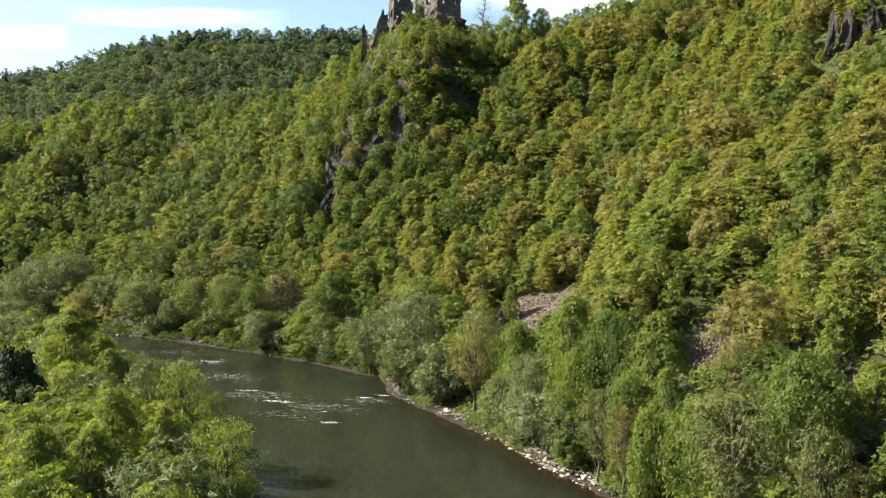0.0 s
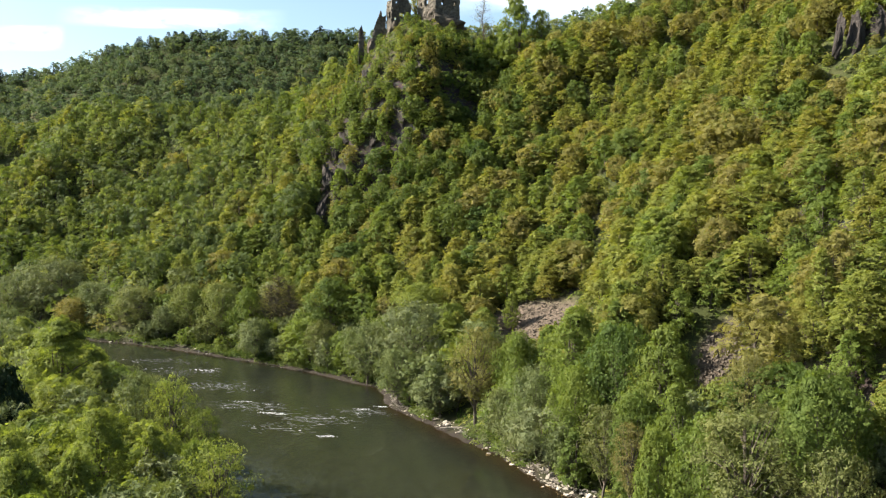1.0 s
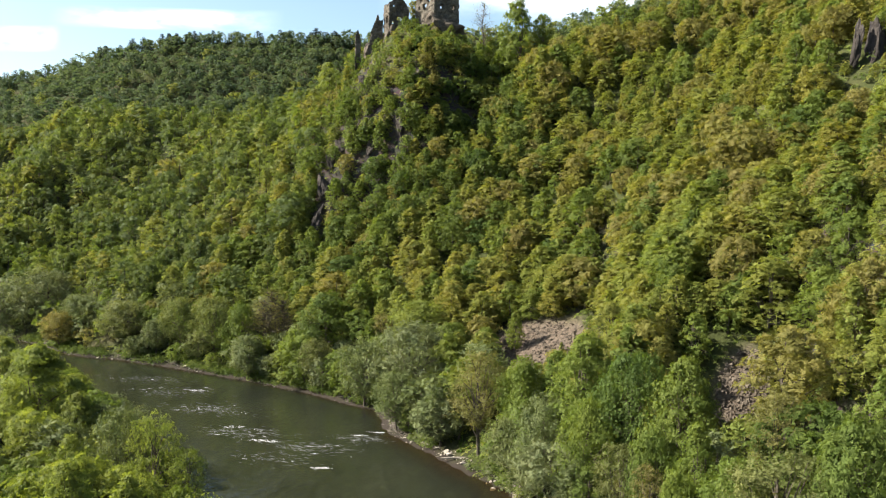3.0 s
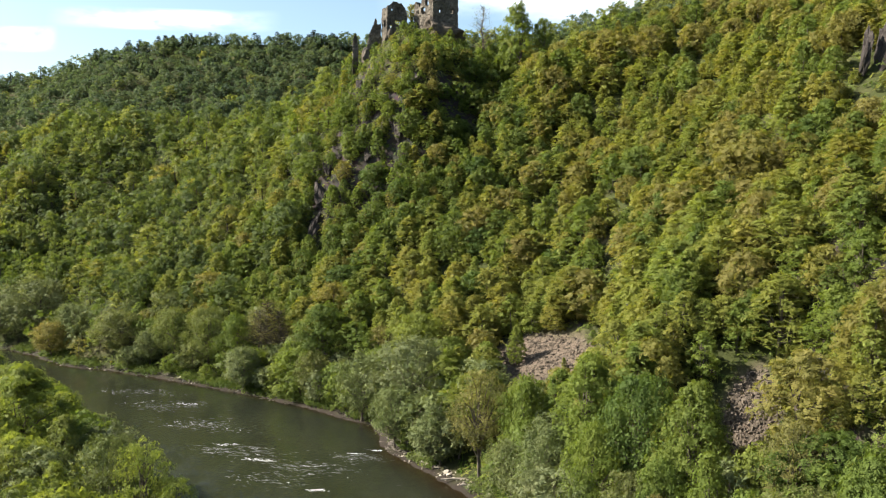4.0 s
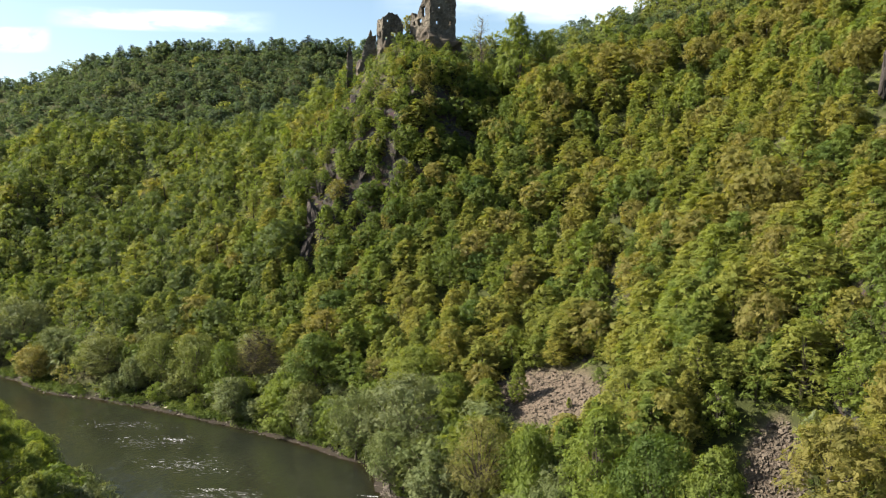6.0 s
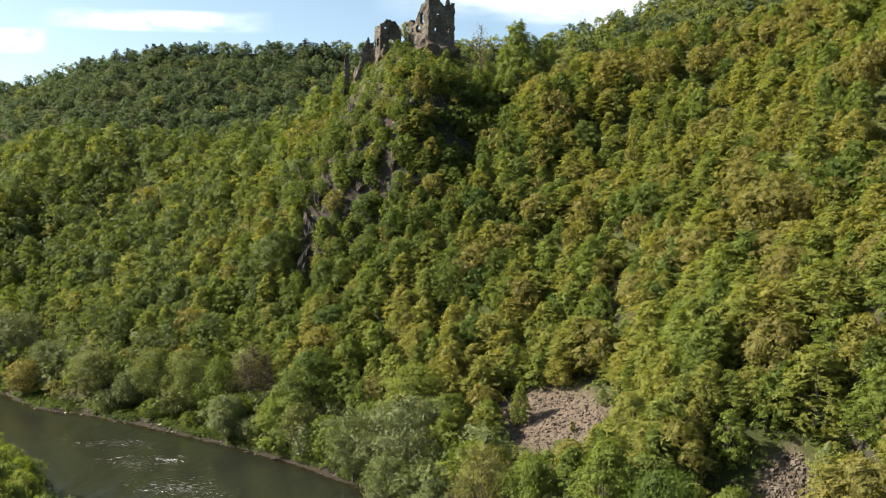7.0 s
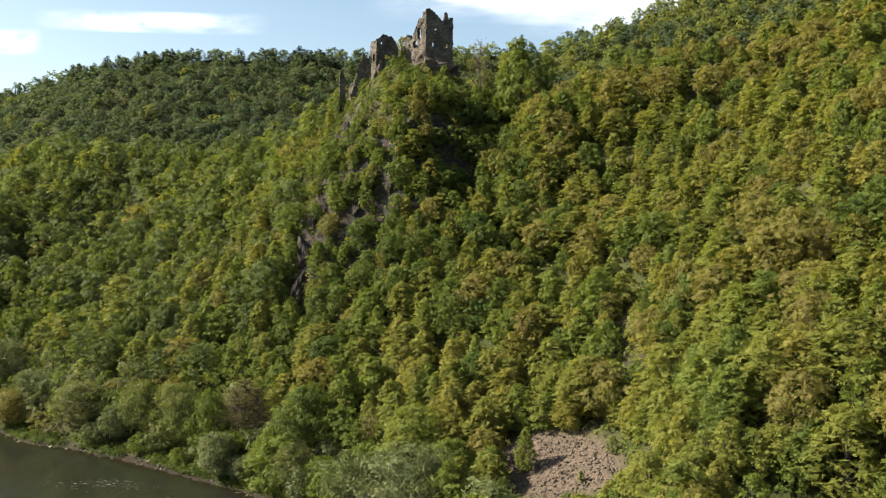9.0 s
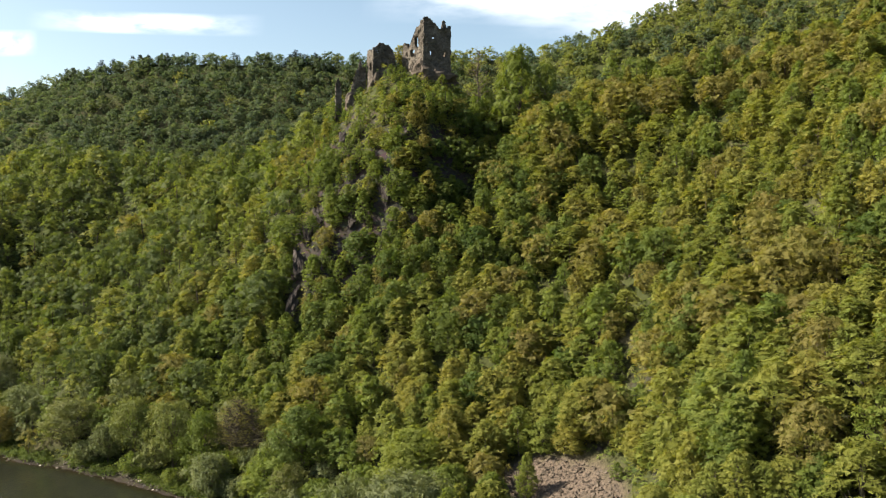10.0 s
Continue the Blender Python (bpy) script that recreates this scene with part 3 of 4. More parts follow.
def conifer_shape(seed, tiers=11, each=16):
    rng = np.random.default_rng(seed)
    h = 13.0
    out = []
    for t in range(tiers):
        z = h * (0.10 + 0.88 * t / tiers)
        reach = 2.5 * (1 - t / tiers) ** 0.85 + 0.2
        ang = rng.uniform(0, 6.28, each)
        far = reach * rng.uniform(0.45, 1.0, each)
        at = np.stack([np.cos(ang) * far, np.sin(ang) * far, z - 0.28 * far + rng.normal(size=each) * 0.15], -1)
        n = np.stack([np.cos(ang) * 0.35, np.sin(ang) * 0.35, np.ones(each)], -1) + rng.normal(size=(each, 3)) * 0.25
        out.append(sprays(rng, at, n, 1.1 * (1 - 0.5 * t / tiers), 0.7))
    stem = split(tube([(0, 0, -0.8), (0, 0, h * 0.5), (0, 0, h)], [0.22, 0.14, 0.02], 5))
    return stem, stem[:1], np.concatenate(out)


def bare_shape(seed, twigs=70):
    """A tree that is hardly in leaf: trunk, limbs and many thin twigs."""
    rng = np.random.default_rng(seed)
    h = 11.0
    zs = np.linspace(-0.6, h, 7)
    wood = [tube(np.stack([0.2 * np.sin(zs), 0.2 * np.cos(zs), zs], -1), np.linspace(0.2, 0.03, 7), 5)]
    tips = []
    for n in range(twigs):
        z = h * rng.uniform(0.3, 0.97)
        ang, reach = rng.uniform(0, 6.28), (1.05 - z / h) * 3.6 * rng.uniform(0.5, 1.1) + 0.5
        a = np.array([0.2 * np.sin(z), 0.2 * np.cos(z), z])
        b = a + np.array([np.cos(ang) * reach, np.sin(ang) * reach, reach * rng.uniform(0.25, 0.8)])
        wood.append(tube([a, (a + b) / 2 + rng.normal(size=3) * 0.12, b], [0.055, 0.035, 0.012], 3))
        tips.append(b + rng.normal(size=(7, 3)) * 0.45)
    tips = np.concatenate(tips)
    return split(wood[0]), split(np.concatenate(wood[1:])), sprays(rng, tips, rng.normal(size=tips.shape), 0.28, 0.16)


SPECIES = {      # habit, leaves, everyday name, label
    "hornbeam": ("layered", "beech", "yellow-green hornbeam tree on the steep wooded slope"),
    "oak": ("round", "bronze", "young oak tree in bronze-brown spring leaf on the slope"),
    "lime": ("egg", "fresh", "fresh green broadleaf tree in young spring leaf"),
    "maple": ("round", "maple", "dense deep green maple tree with a rounded crown"),
    "willow": ("willow", "willow", "grey-green willow leaning over the river bank"),
    "alder": ("round", "fresh", "bright green alder tree on the stony river bank"),
    "aspen": ("slim", "beech", "slim yellow-green aspen tree among the woods"),
    "poplar": ("egg", "poplar", "bright yellow-green tree in young leaf on the flat bank"),
    "ash": ("round", "poplar", "bright green round-crowned tree on the flat bank"),
    "sallow": ("airy", "poplar", "airy light green sallow with bare limbs leaning over the water"),
    "grey_willow": ("willow", "pale", "pale green old willow with dark limbs on the river bank"),
    "golden_willow": ("willow", "gold", "small golden-leaved willow on the far river bank"),
    "sycamore": ("crowned", "fresh", "light green sycamore with a dense round crown"),
    "elm": ("egg", "cool", "soft green elm tree on the wooded ridge"),
    "linden": ("round", "cool_dark", "dark green linden tree on the wooded ridge"),
    "crack_willow": ("airy", "olive", "olive-green crack willow with dark bare limbs showing"),
    "osier": ("airy", "tan", "half-leafed tan willow tree with bare limbs showing"),
}
shapes = {}


def tree_meshes(species, detail, variant):
    key = (species, detail, variant)
    if key not in shapes:
        habit, leaves, _ = SPECIES[species]
        wood, limbs, crown = tree_shape(habit, detail, 1000 + 37 * variant + 7 * sorted(SPECIES).index(species))
        shapes[key] = (quad_mesh("trunk", wood, [BARK]), quad_mesh("branchwork", limbs, [BARK]), quad_mesh("crown", crown, [LEAF[leaves]]))
    return shapes[key]


def plant(species, x, y, size, detail, variant, turn, group, label="", stretch=1.0):
    """One tree of its own: an empty at its foot, its trunk and its crown. size: its height in metres."""
    habit, _, words = SPECIES[species]
    trunk, limbs, crown = tree_meshes(species, detail, variant)
    s = size / HABIT[habit]["h"]
    root = new(species + "_tree")
    root.matrix_world = Matrix.LocRotScale((x, y, float(height(x, y)) - 0.1), Euler((0, 0, turn)), (s * stretch, s * stretch, s))
    part("branchwork", limbs, part("trunk", trunk, root))
    part("crown", crown, root)
    return tagged(root, label or words, "tree", group)


# ---- trees along the river, one by one: species, x, y, height of the top over the river, width factor ----
RIVERSIDE = [
    ("willow", -154.3, 334, 25.0, 1.06), ("willow", -169.9, 338, 19.6, 0.9), ("maple", -140.6, 345, 29.0, 1.4), ("maple", -151.4, 352, 32.0, 0.92), ("golden_willow", -138.8, 313, 13.1, 1.09),
    ("willow", -133.0, 319, 17.9, 1.35), ("grey_willow", -110.5, 302, 18.8, 1.25), ("grey_willow", -89.6, 291, 19.7, 0.80), ("willow", -97.7, 293, 13.3, 0.85), ("grey_willow", -75.5, 281, 21.1, 0.72),
    ("willow", -60.6, 264, 12.8, 0.83), ("maple", -36.9, 261, 25.6, 1.15), ("maple", -34.4, 282, 37.0, 1.5), ("alder", -8.2, 236, 27.6, 1.23),
    ("alder", -45.0, 259, 15.9, 0.85), ("grey_willow", -38.6, 251, 13.2, 0.78), ("alder", -65.8, 276, 21.3, 0.63), ("alder", -31.1, 247, 12.3, 1.16), ("willow", -23.0, 232, 16.4, 0.76),
    ("willow", -8.9, 213, 23.5, 0.86), ("willow", -12.8, 206, 13.8, 0.88), ("alder", -0.7, 222, 23.7, 1.17), ("osier", 5.2, 183, 21.2, 0.78),
    ("alder", 12.9, 186, 18.8, 1.28), ("willow", -3.6, 195, 10.5, 1.07), ("lime", 22.8, 161, 28.4, 0.88), ("maple", 29.2, 151, 28.8, 0.62), ("lime", 34.3, 140, 28.1, 0.78),
    ("alder", 21.9, 150, 20.4, 0.55), ("willow", 15.9, 161, 17.0, 0.66), ("willow", 10.6, 172, 11.6, 0.81), ("willow", 13.4, 161, 8.7, 0.82), ("crack_willow", 24.5, 139, 16.7, 0.66),
    ("alder", 29.1, 137, 19.4, 0.55), ("lime", 33.8, 131, 20.1, 0.66), ("willow", 19.6, 148, 10.9, 0.67), ("osier", 43.3, 127, 25.5, 0.66), ("sycamore", 47.1, 111, 28.8, 0.62),
    ("crack_willow", 38.9, 113, 22.6, 0.9), ("crack_willow", 46.2, 104, 20.5, 0.6), ("alder", 36.1, 122, 18.9, 0.55), ("alder", 30.5, 128, 15.3, 0.55), ("osier", 27.5, 132, 13.9, 0.6),
    ("hornbeam", 28.4, 229, 39.8, 1.45), ("hornbeam", 33.8, 226, 36.0, 1.25), ("hornbeam", 24.5, 226.5, 33.0, 1.1), ("hornbeam", 49.4, 176, 39.0, 1.35), ("hornbeam", 45.6, 176, 37.5, 1.05), ("hornbeam", 54.2, 177, 39.0, 1.15),
    ("hornbeam", 39.2, 172, 33.4, 0.8), ("lime", 14.6, 219, 26.4, 0.72), ("alder", 13.4, 178, 22.6, 0.6), ("lime", 19.8, 178, 23.2, 1.1), ("alder", 25.0, 189, 21.6, 1.4), ("lime", 63.0, 160, 41.1, 1.2), ("hornbeam", 56.5, 140, 34.5, 1.0), ("hornbeam", 61.5, 148, 38.5, 1.0), ("hornbeam", 62, 137, 37.5, 1.0)]
LEFT_TREES = [
    ("poplar", -74.9, 165, 26.7, 1.05), ("sallow", -44.2, 138, 18.5, 0.57), ("sallow", -38.9, 136, 14.8, 0.54), ("willow", -51.3, 143, 17.9, 0.55), ("alder", -36.3, 124, 13.0, 0.5),
    ("poplar", -65.3, 160, 16.3, 1.02), ("ash", -61.9, 163, 14.3, 0.55), ("sallow", -28.7, 107, 16.7, 0.73),
    ("poplar", -40, 93, 21.0, 0.8), ("ash", -57, 114, 15.5, 0.9), ("poplar", -74, 180, 18.0, 0.85), ("alder", -83, 195, 15.0, 1.0), ("ash", -55, 152, 15.5, 0.9), ("ash", -91, 204, 16.0, 0.9),
    ("poplar", -44, 89, 22.2, 0.8), ("poplar", -72, 122, 16.0, 1.0), ("ash", -80, 148, 17, 0.9), ("poplar", -43, 106, 20, 0.8),
    ("ash", -102, 216, 17, 0.9), ("poplar", -113, 226, 16, 1.0), ("willow", -127, 240, 17, 1.1), ("ash", -140, 250, 17, 1.1), ("willow", -152, 262, 16, 1.2), ("alder", -121, 236, 15, 1.1), ("ash", -170, 272, 17, 1.2),
    ("poplar", -48, 120, 16.5, 0.95), ("poplar", -51, 100, 21, 0.8), ("ash", -29, 84, 17, 0.9), ("poplar", -70, 138, 17, 0.9), ("poplar", -97, 196, 16, 1.0), ("willow", -86, 180, 16, 1.0)]

taken = []
count = 0
for species, x, y, top, wide in RIVERSIDE + LEFT_TREES:
    tall = top - float(height(x, y))
    plant(species, x, y, tall * 1.03, "open" if SPECIES[species][0] == "airy" and y < 200 else "giant" if tall > 15 and y < 165 else "tall" if tall > 13 else "big", count % 2, count * 2.399, "trees along the river", stretch=wide)
    taken.append((x, y, 0.30 * tall * wide))
    count += 1


# ---- the woods: where trees stand, of what kind and how tall ----
def scatter(x0, x1, y0, y1, gap, seed):
    rng = np.random.default_rng(seed)
    a, b = np.meshgrid(np.arange(x0, x1, gap), np.arange(y0, y1, gap * 0.87), indexing="ij")
    a = a + gap * 0.5 * (np.arange(a.shape[1]) % 2)[None, :]
    x, y = a.ravel() + rng.uniform(-0.5, 0.5, a.size) * gap, b.ravel() + rng.uniform(-0.5, 0.5, a.size) * gap
    return x, y, rng


def in_valley_view(x, y):
    """The wedge of country along the valley that the place covers."""
    return (x > -0.58 * (y + 5) - 18) & (x < 0.56 * y + 14)


NAMED = []           # trees that stand as things of their own
WOODS = []           # the rest: species, x, y, z, height, width, turn, detail, tint

x, y, rng = scatter(-330, 190, 70, 640, 5.6, 11)
right, behind = beside(RIGHT_BANK, x, y), -beside(CREST, x, y)
keep = (right > 1.2) & (behind < 10) & in_valley_view(x, y) & (scree_amount(x, y) < 0.3)
for cx, cy, a, b in BARE_SPOTS:
    keep &= ~((np.hypot((x - cx) / a, (y - cy) / b) < 0.85) & (rng.random(len(x)) < 0.8))
keep &= ~((np.abs(x + 9) < 9.5) & (y > 352) & (y < 372)) & ~((np.abs(x + 26) < 6) & (y > 354) & (y < 370))
for tx, ty, tr in taken:
    keep &= np.hypot(x - tx, y - ty) > tr
keep &= soft_noise(x, y, 14, 77) > 0.15
keep &= ~((x > 8) & (x < 33) & (y > 199) & (y < 213)) & ~((x > 42) & (x < 56) & (y > 146) & (y < 160))
x, y, right, behind = x[keep], y[keep], right[keep], behind[keep]
z = height(x, y)
patch, patch2, dice = soft_noise(x, y, 36, 51, 3), soft_noise(x, y, 60, 57, 3), rng.random(len(x))
for k in range(len(x)):
    px, py, u = x[k], y[k], dice[k]
    if right[k] < 14:
        s = "willow" if u < 0.42 else "alder" if u < 0.72 else "osier" if u < 0.80 else "lime"
        tall = rng.uniform(6.5, 12.0)
    elif px < -92 and patch[k] > 0.46:
        s = "linden" if u < 0.38 else "elm" if u < 0.82 else "hornbeam"
        tall = rng.uniform(7, 12)
    elif px < -52:
        s = "hornbeam" if u < 0.14 else "elm" if u < 0.44 else "lime" if u < 0.70 else "linden" if u < 0.90 else "aspen" if u < 0.97 else "oak"
        tall = rng.uniform(8, 13)
    elif px < 24 and py > 285:
        s = "lime" if u < 0.40 else "hornbeam" if u < 0.62 else "maple" if u < 0.90 else "oak" if u < 0.96 else "aspen"
        tall = rng.uniform(6.5, 10)
    else:
        s = "oak" if u < (0.16 if py > 200 and px > 24 else 0.08) + 1.2 * max(0.0, patch[k] - 0.52) else "hornbeam" if u < 0.62 else "aspen" if u < 0.76 else "lime" if u < 0.95 else "maple"
        tall = rng.uniform(7.5, 12)
    tall *= (0.8 + 0.4 * patch2[k]) * rng.uniform(0.82, 1.2)
    if 8 < px < 34 and 197 < py < 212 or 42 < px < 56 and 148 < py < 160:
        tall = min(tall, 3.4)
    if 34 < px < 43 and 152 < py < 174:
        tall = min(tall, 4.0)
    if 6 < px < 36 and 180 < py <= 197 or 38 < px < 50 and 136 < py <= 148:
        tall = min(tall, 7.0)
    if -40 < px < 5 and 322 < py <= 338:
        tall = min(tall, 5.5)
    if px > 30 and py > 318:
        tall *= 0.7
    if 88 < px < 118 and 196 < py < 223:
        tall = min(tall, 3.6)
    near = py < 182 and px > -12 or right[k] < 7 and py < 262
    low = py > 335 or px < -110
    if low and rng.random() < 0.22:
        continue
    tall *= 1.18 if low else 1.0
    if -42 < px < 6 and 338 < py < 372:
        tall = min(tall, 3.0)
    row = (s, px, py, z[k], tall, rng.uniform(0.88, 1.22), rng.uniform(0, 6.28), rng.random())
    if near:
        NAMED.append(row)
    else:
        WOODS.append((*row, "low" if low else "middle"))

# small trees crowding the steep spur below the ruin
x, y, rng = scatter(-66, 36, 284, 366, 4.0, 15)
rock = np.min([np.hypot((x - cx) / a, (y - cy) / b) for cx, cy, a, b in BARE_SPOTS], axis=0)
keep = (-beside(CREST, x, y) < 4) & (rock > 0.9) & ~((np.abs(x + 9) < 8) & (y > 354)) & ~((np.abs(x + 26) < 5) & (y > 357))
keep &= soft_noise(x, y, 12, 83) > 0.33
for px, py, pz in zip(x[keep], y[keep], height(x[keep], y[keep])):
    u = rng.random()
    s = "lime" if u < 0.36 else "hornbeam" if u < 0.62 else "maple" if u < 0.84 else "oak"
    WOODS.append((s, px, py, pz, rng.uniform(3.4, 8.0) * (1.3 if px > -8 and py > 296 else 1.0) if py < 338 else rng.uniform(2.0, 4.2), rng.uniform(0.8, 1.2), rng.uniform(0, 6.28), rng.random(), "middle" if py < 322 else "low"))

# low undergrowth over the whole slope, thicker on the steep spur and below the screes
x, y, rng = scatter(-150, 130, 90, 420, 2.6, 16)
for box, gap in (((-62, 12, 288, 356), 2.4), ((4, 40, 180, 214), 1.8), ((34, 82, 112, 148), 2.0), ((56, 82, 140, 186), 1.9), ((86, 122, 198, 212), 2.2)):
    x2, y2, _ = scatter(box[0], box[1], box[2], box[3], gap, 17)
    x, y = np.r_[x, x2], np.r_[y, y2]
keep = (beside(RIGHT_BANK, x, y) > 3) & (-beside(CREST, x, y) < 6) & (scree_amount(x, y) < 0.25) & in_valley_view(x, y)
keep &= ~((np.abs(x + 9) < 8) & (y > 354)) & ~((np.abs(x + 26) < 5) & (y > 357))
x, y = x[keep], y[keep]
low_at = np.repeat(np.stack([x, y, height(x, y)], -1), 9, axis=0)
e = unit(rng.normal(size=low_at.shape))
e[:, 2] = np.abs(e[:, 2])
size = np.repeat(rng.uniform(0.6, 1.8, len(x)), 9)[:, None]
bush = sprays(rng, low_at + e * size * np.array([1.1, 1.1, 0.9]), e * 0.7 + np.array([-0.2, -0.1, 0.6]) + 0.3 * rng.normal(size=e.shape), 1.3, 0.9)
kind = np.repeat(rng.choice(3, len(x), p=(0.45, 0.35, 0.2)), 9)
tagged(new("undergrowth", quad_mesh("undergrowth", bush, [LEAF["fresh"], LEAF["beech"], LEAF["maple"]], kind, {"tint": np.repeat(rng.random(len(x)), 9)})),
       "low green bushes and saplings under the slope's trees", "undergrowth", kind="stuff")

# the flat left bank
x, y, rng = scatter(-190, 20, 56, 300, 7.8, 12)
left = -beside(LEFT_BANK, x, y)
keep = (left > 1) & (left < 48) & (x > -0.55 * (y + 3) - 8)
for tx, ty, tr in taken:
    keep &= np.hypot(x - tx, y - ty) > tr
for px, py, l in zip(x[keep], y[keep], left[keep]):
    u = rng.random()
    s = "poplar" if u < 0.34 else "ash" if u < 0.66 else "willow" if u < 0.80 else "alder" if u < 0.97 else "maple"
    NAMED.append((s, px, py, 0, rng.uniform(10, 14) if l > 10 or py > 160 else rng.uniform(6, 10), rng.uniform(0.85, 1.1), rng.uniform(0, 6.28), 0))

for k, (s, px, py, _, tall, wide, turn, _) in enumerate(NAMED):
    left_side = px < -0.58 * py + 40 and py < 300 and -beside(LEFT_BANK, np.array([px]), np.array([py]))[0] > 0
    plant(s, px, py, tall, "near", k % 4, turn, "trees on the left bank" if left_side else "trees on the lower slope", stretch=wide)

for s, px, py, tall, turn in (("lime", 31.5, 213, 3.5, 1.0), ("hornbeam", 34, 219, 6.5, 2.0), ("aspen", 24.5, 209, 2.4, 3.0)):
    plant(s, px, py, tall, "near", 1, turn, "trees beside the scree", stretch=1.1)


for s, px, py, tall, turn in (("lime", -45.0, 359.5, 8.5, 1.0), ("hornbeam", -47.5, 358, 6.5, 2.0), ("lime", -38.0, 357, 4.0, 0.5), ("lime", -21.5, 354.5, 5.0, 4.0), ("lime", -3.5, 351.5, 6.0, 2.5)):
    plant(s, px, py, tall, "near", 2, turn, "trees beside the ruin", stretch=0.95)


def woods(name, rows, label, category="woodland"):
    """Many trees that nobody could count, joined: the wood first, then the leaves."""
    kinds = ["bark"] + sorted({SPECIES[r[0]][1] for r in rows})
    faces, index, tint = [], [], []
    cache = {}
    for k, (s, px, py, pz, tall, wide, turn, shade, detail) in enumerate(rows):
        habit, leaves, _ = SPECIES[s]
        key = (habit, detail, k % 6)
        if key not in cache:
            cache[key] = tree_shape(habit, detail, 300 + 11 * (k % 6) + 101 * sorted(HABIT).index(habit))
        sc = tall / HABIT[habit]["h"]
        c, sn = math.cos(turn) * sc * wide, math.sin(turn) * sc * wide
        m = np.array([[c, -sn, 0], [sn, c, 0], [0, 0, sc]])
        for n, q in enumerate(cache[key]):
            faces.append(q @ m.T + np.array([px, py, pz - 0.1]))
            index.append(np.full(len(q), kinds.index(leaves) if n == 2 else 0))
            tint.append(np.full(len(q), shade))
    me = quad_mesh(name, np.concatenate(faces), [BARK] + [LEAF[k] for k in kinds[1:]], np.concatenate(index), {"tint": np.concatenate(tint)})
    return tagged(new(name, me), label, category, kind="stuff")


# the same woods go on behind and beside the way in
for x0, x1, y0, y1 in ((-150, 0, -90, 62), (60, 170, -60, 104)):
    x, y, rng = scatter(x0, x1, y0, y1, 8.0, 19)
    ok = (height(x, y) > 0.6) & ~in_valley_view(x, y)
    for px, py, pz in zip(x[ok], y[ok], height(x[ok], y[ok])):
        s = ("alder", "lime", "hornbeam", "maple")[rng.integers(4)]
        WOODS.append((s, px, py, pz, rng.uniform(8, 13), rng.uniform(1.0, 1.3), rng.uniform(0, 6.28), rng.random(), "low"))

woods("hillside_trees", [r for r in WOODS if r[8] == "middle"], "yellow-green and bronze spring woodland covering the steep slope")
woods("ridge_trees", [r for r in WOODS if r[8] == "low"], "green spring woodland on the ridge behind the river")

# far hills
x, y, rng = scatter(-560, 470, 470, 860, 9.0, 13)
ly = np.interp(x, *np.array(FAR_LINE).T)
behind = -beside(CREST, x, y)
keep = (behind > 40) & (y < ly + 6) & (x > -0.60 * (y + 5) - 10) & (x < 0.50 * y + 20) & (y > ly - 112)
x, y = x[keep], y[keep]
z = height(x, y)
FAR = []
# both far kinds wear the haze-tinted leaves
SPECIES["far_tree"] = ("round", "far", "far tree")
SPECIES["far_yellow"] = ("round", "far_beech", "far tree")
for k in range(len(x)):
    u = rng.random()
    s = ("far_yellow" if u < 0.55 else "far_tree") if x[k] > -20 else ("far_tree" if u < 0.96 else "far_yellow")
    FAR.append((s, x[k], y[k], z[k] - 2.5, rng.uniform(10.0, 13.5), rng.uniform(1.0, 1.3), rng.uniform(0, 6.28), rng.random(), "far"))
woods("far_trees", FAR, "dark green mixed forest covering the far hills, haze in its leaf colour", "forest")

# dark conifers along the far crest and one in the left bank's wood
needle = [conifer_shape(k) for k in range(3)]
faces, index, tint = [], [], []
rng = np.random.default_rng(71)
for k in range(80):
    px = rng.uniform(-330, -30) if k < 58 else rng.uniform(-480, -330)
    py = float(np.interp(px, *np.array(FAR_LINE).T)) + rng.uniform(-4, 8)
    s = rng.uniform(0.9, 1.4)
    for n, q in enumerate(needle[k % 3]):
        faces.append(q * s * np.array([1.9, 1.9, 0.72]) + np.array([px, py, float(height(px, py))]))
        index.append(np.full(len(q), n // 2))
        tint.append(np.full(len(q), rng.random()))
tagged(new("far_conifers", quad_mesh("far_conifers", np.concatenate(faces), [BARK, LEAF["conifer"]], np.concatenate(index), {"tint": np.concatenate(tint)})),
       "dark conifers along the far hill's crest", "forest", kind="stuff")


def single(name, shape, leaves, x, y, s, label, wide=1.0):
    root = new(name)
    root.matrix_world = Matrix.LocRotScale((x, y, float(height(x, y)) - 0.1), Euler((0, 0, x)), (s * wide, s * wide, s))
    part("branchwork", quad_mesh("branchwork", shape[1], [BARK]), part("trunk", quad_mesh("trunk", shape[0], [BARK]), root))
    part("crown", quad_mesh("crown", shape[2], [LEAF[leaves]]), root)
    return tagged(root, label, "tree")


single("bare_tree", bare_shape(5), "tan", 8.8, 346, (131.5 - float(height(8.8, 346))) / 11, "thin almost bare tree on the skyline beside the ruin")
for px, py, top, seed in ((-55.5, 272, 26.0, 6), (-51.5, 271, 23.5, 16), (-58.0, 274, 23.0, 26)):
    single("bare_tree", bare_shape(seed, 190), "tan", px, py, (top - float(height(px, py))) / 11, "brown-grey tree with many thin twigs and hardly any leaf", 1.35)
single("crest_tree", tree_shape("egg", "near", 9), "fresh", 21.5, 342, (131 - float(height(21.5, 342))) / 10, "tall light green tree standing on the crest", 0.8)
single("crest_tree", tree_shape("airy", "near", 19), "fresh", 31.5, 341, (127 - float(height(31.5, 341))) / 9, "slender tree standing on the crest", 0.5)
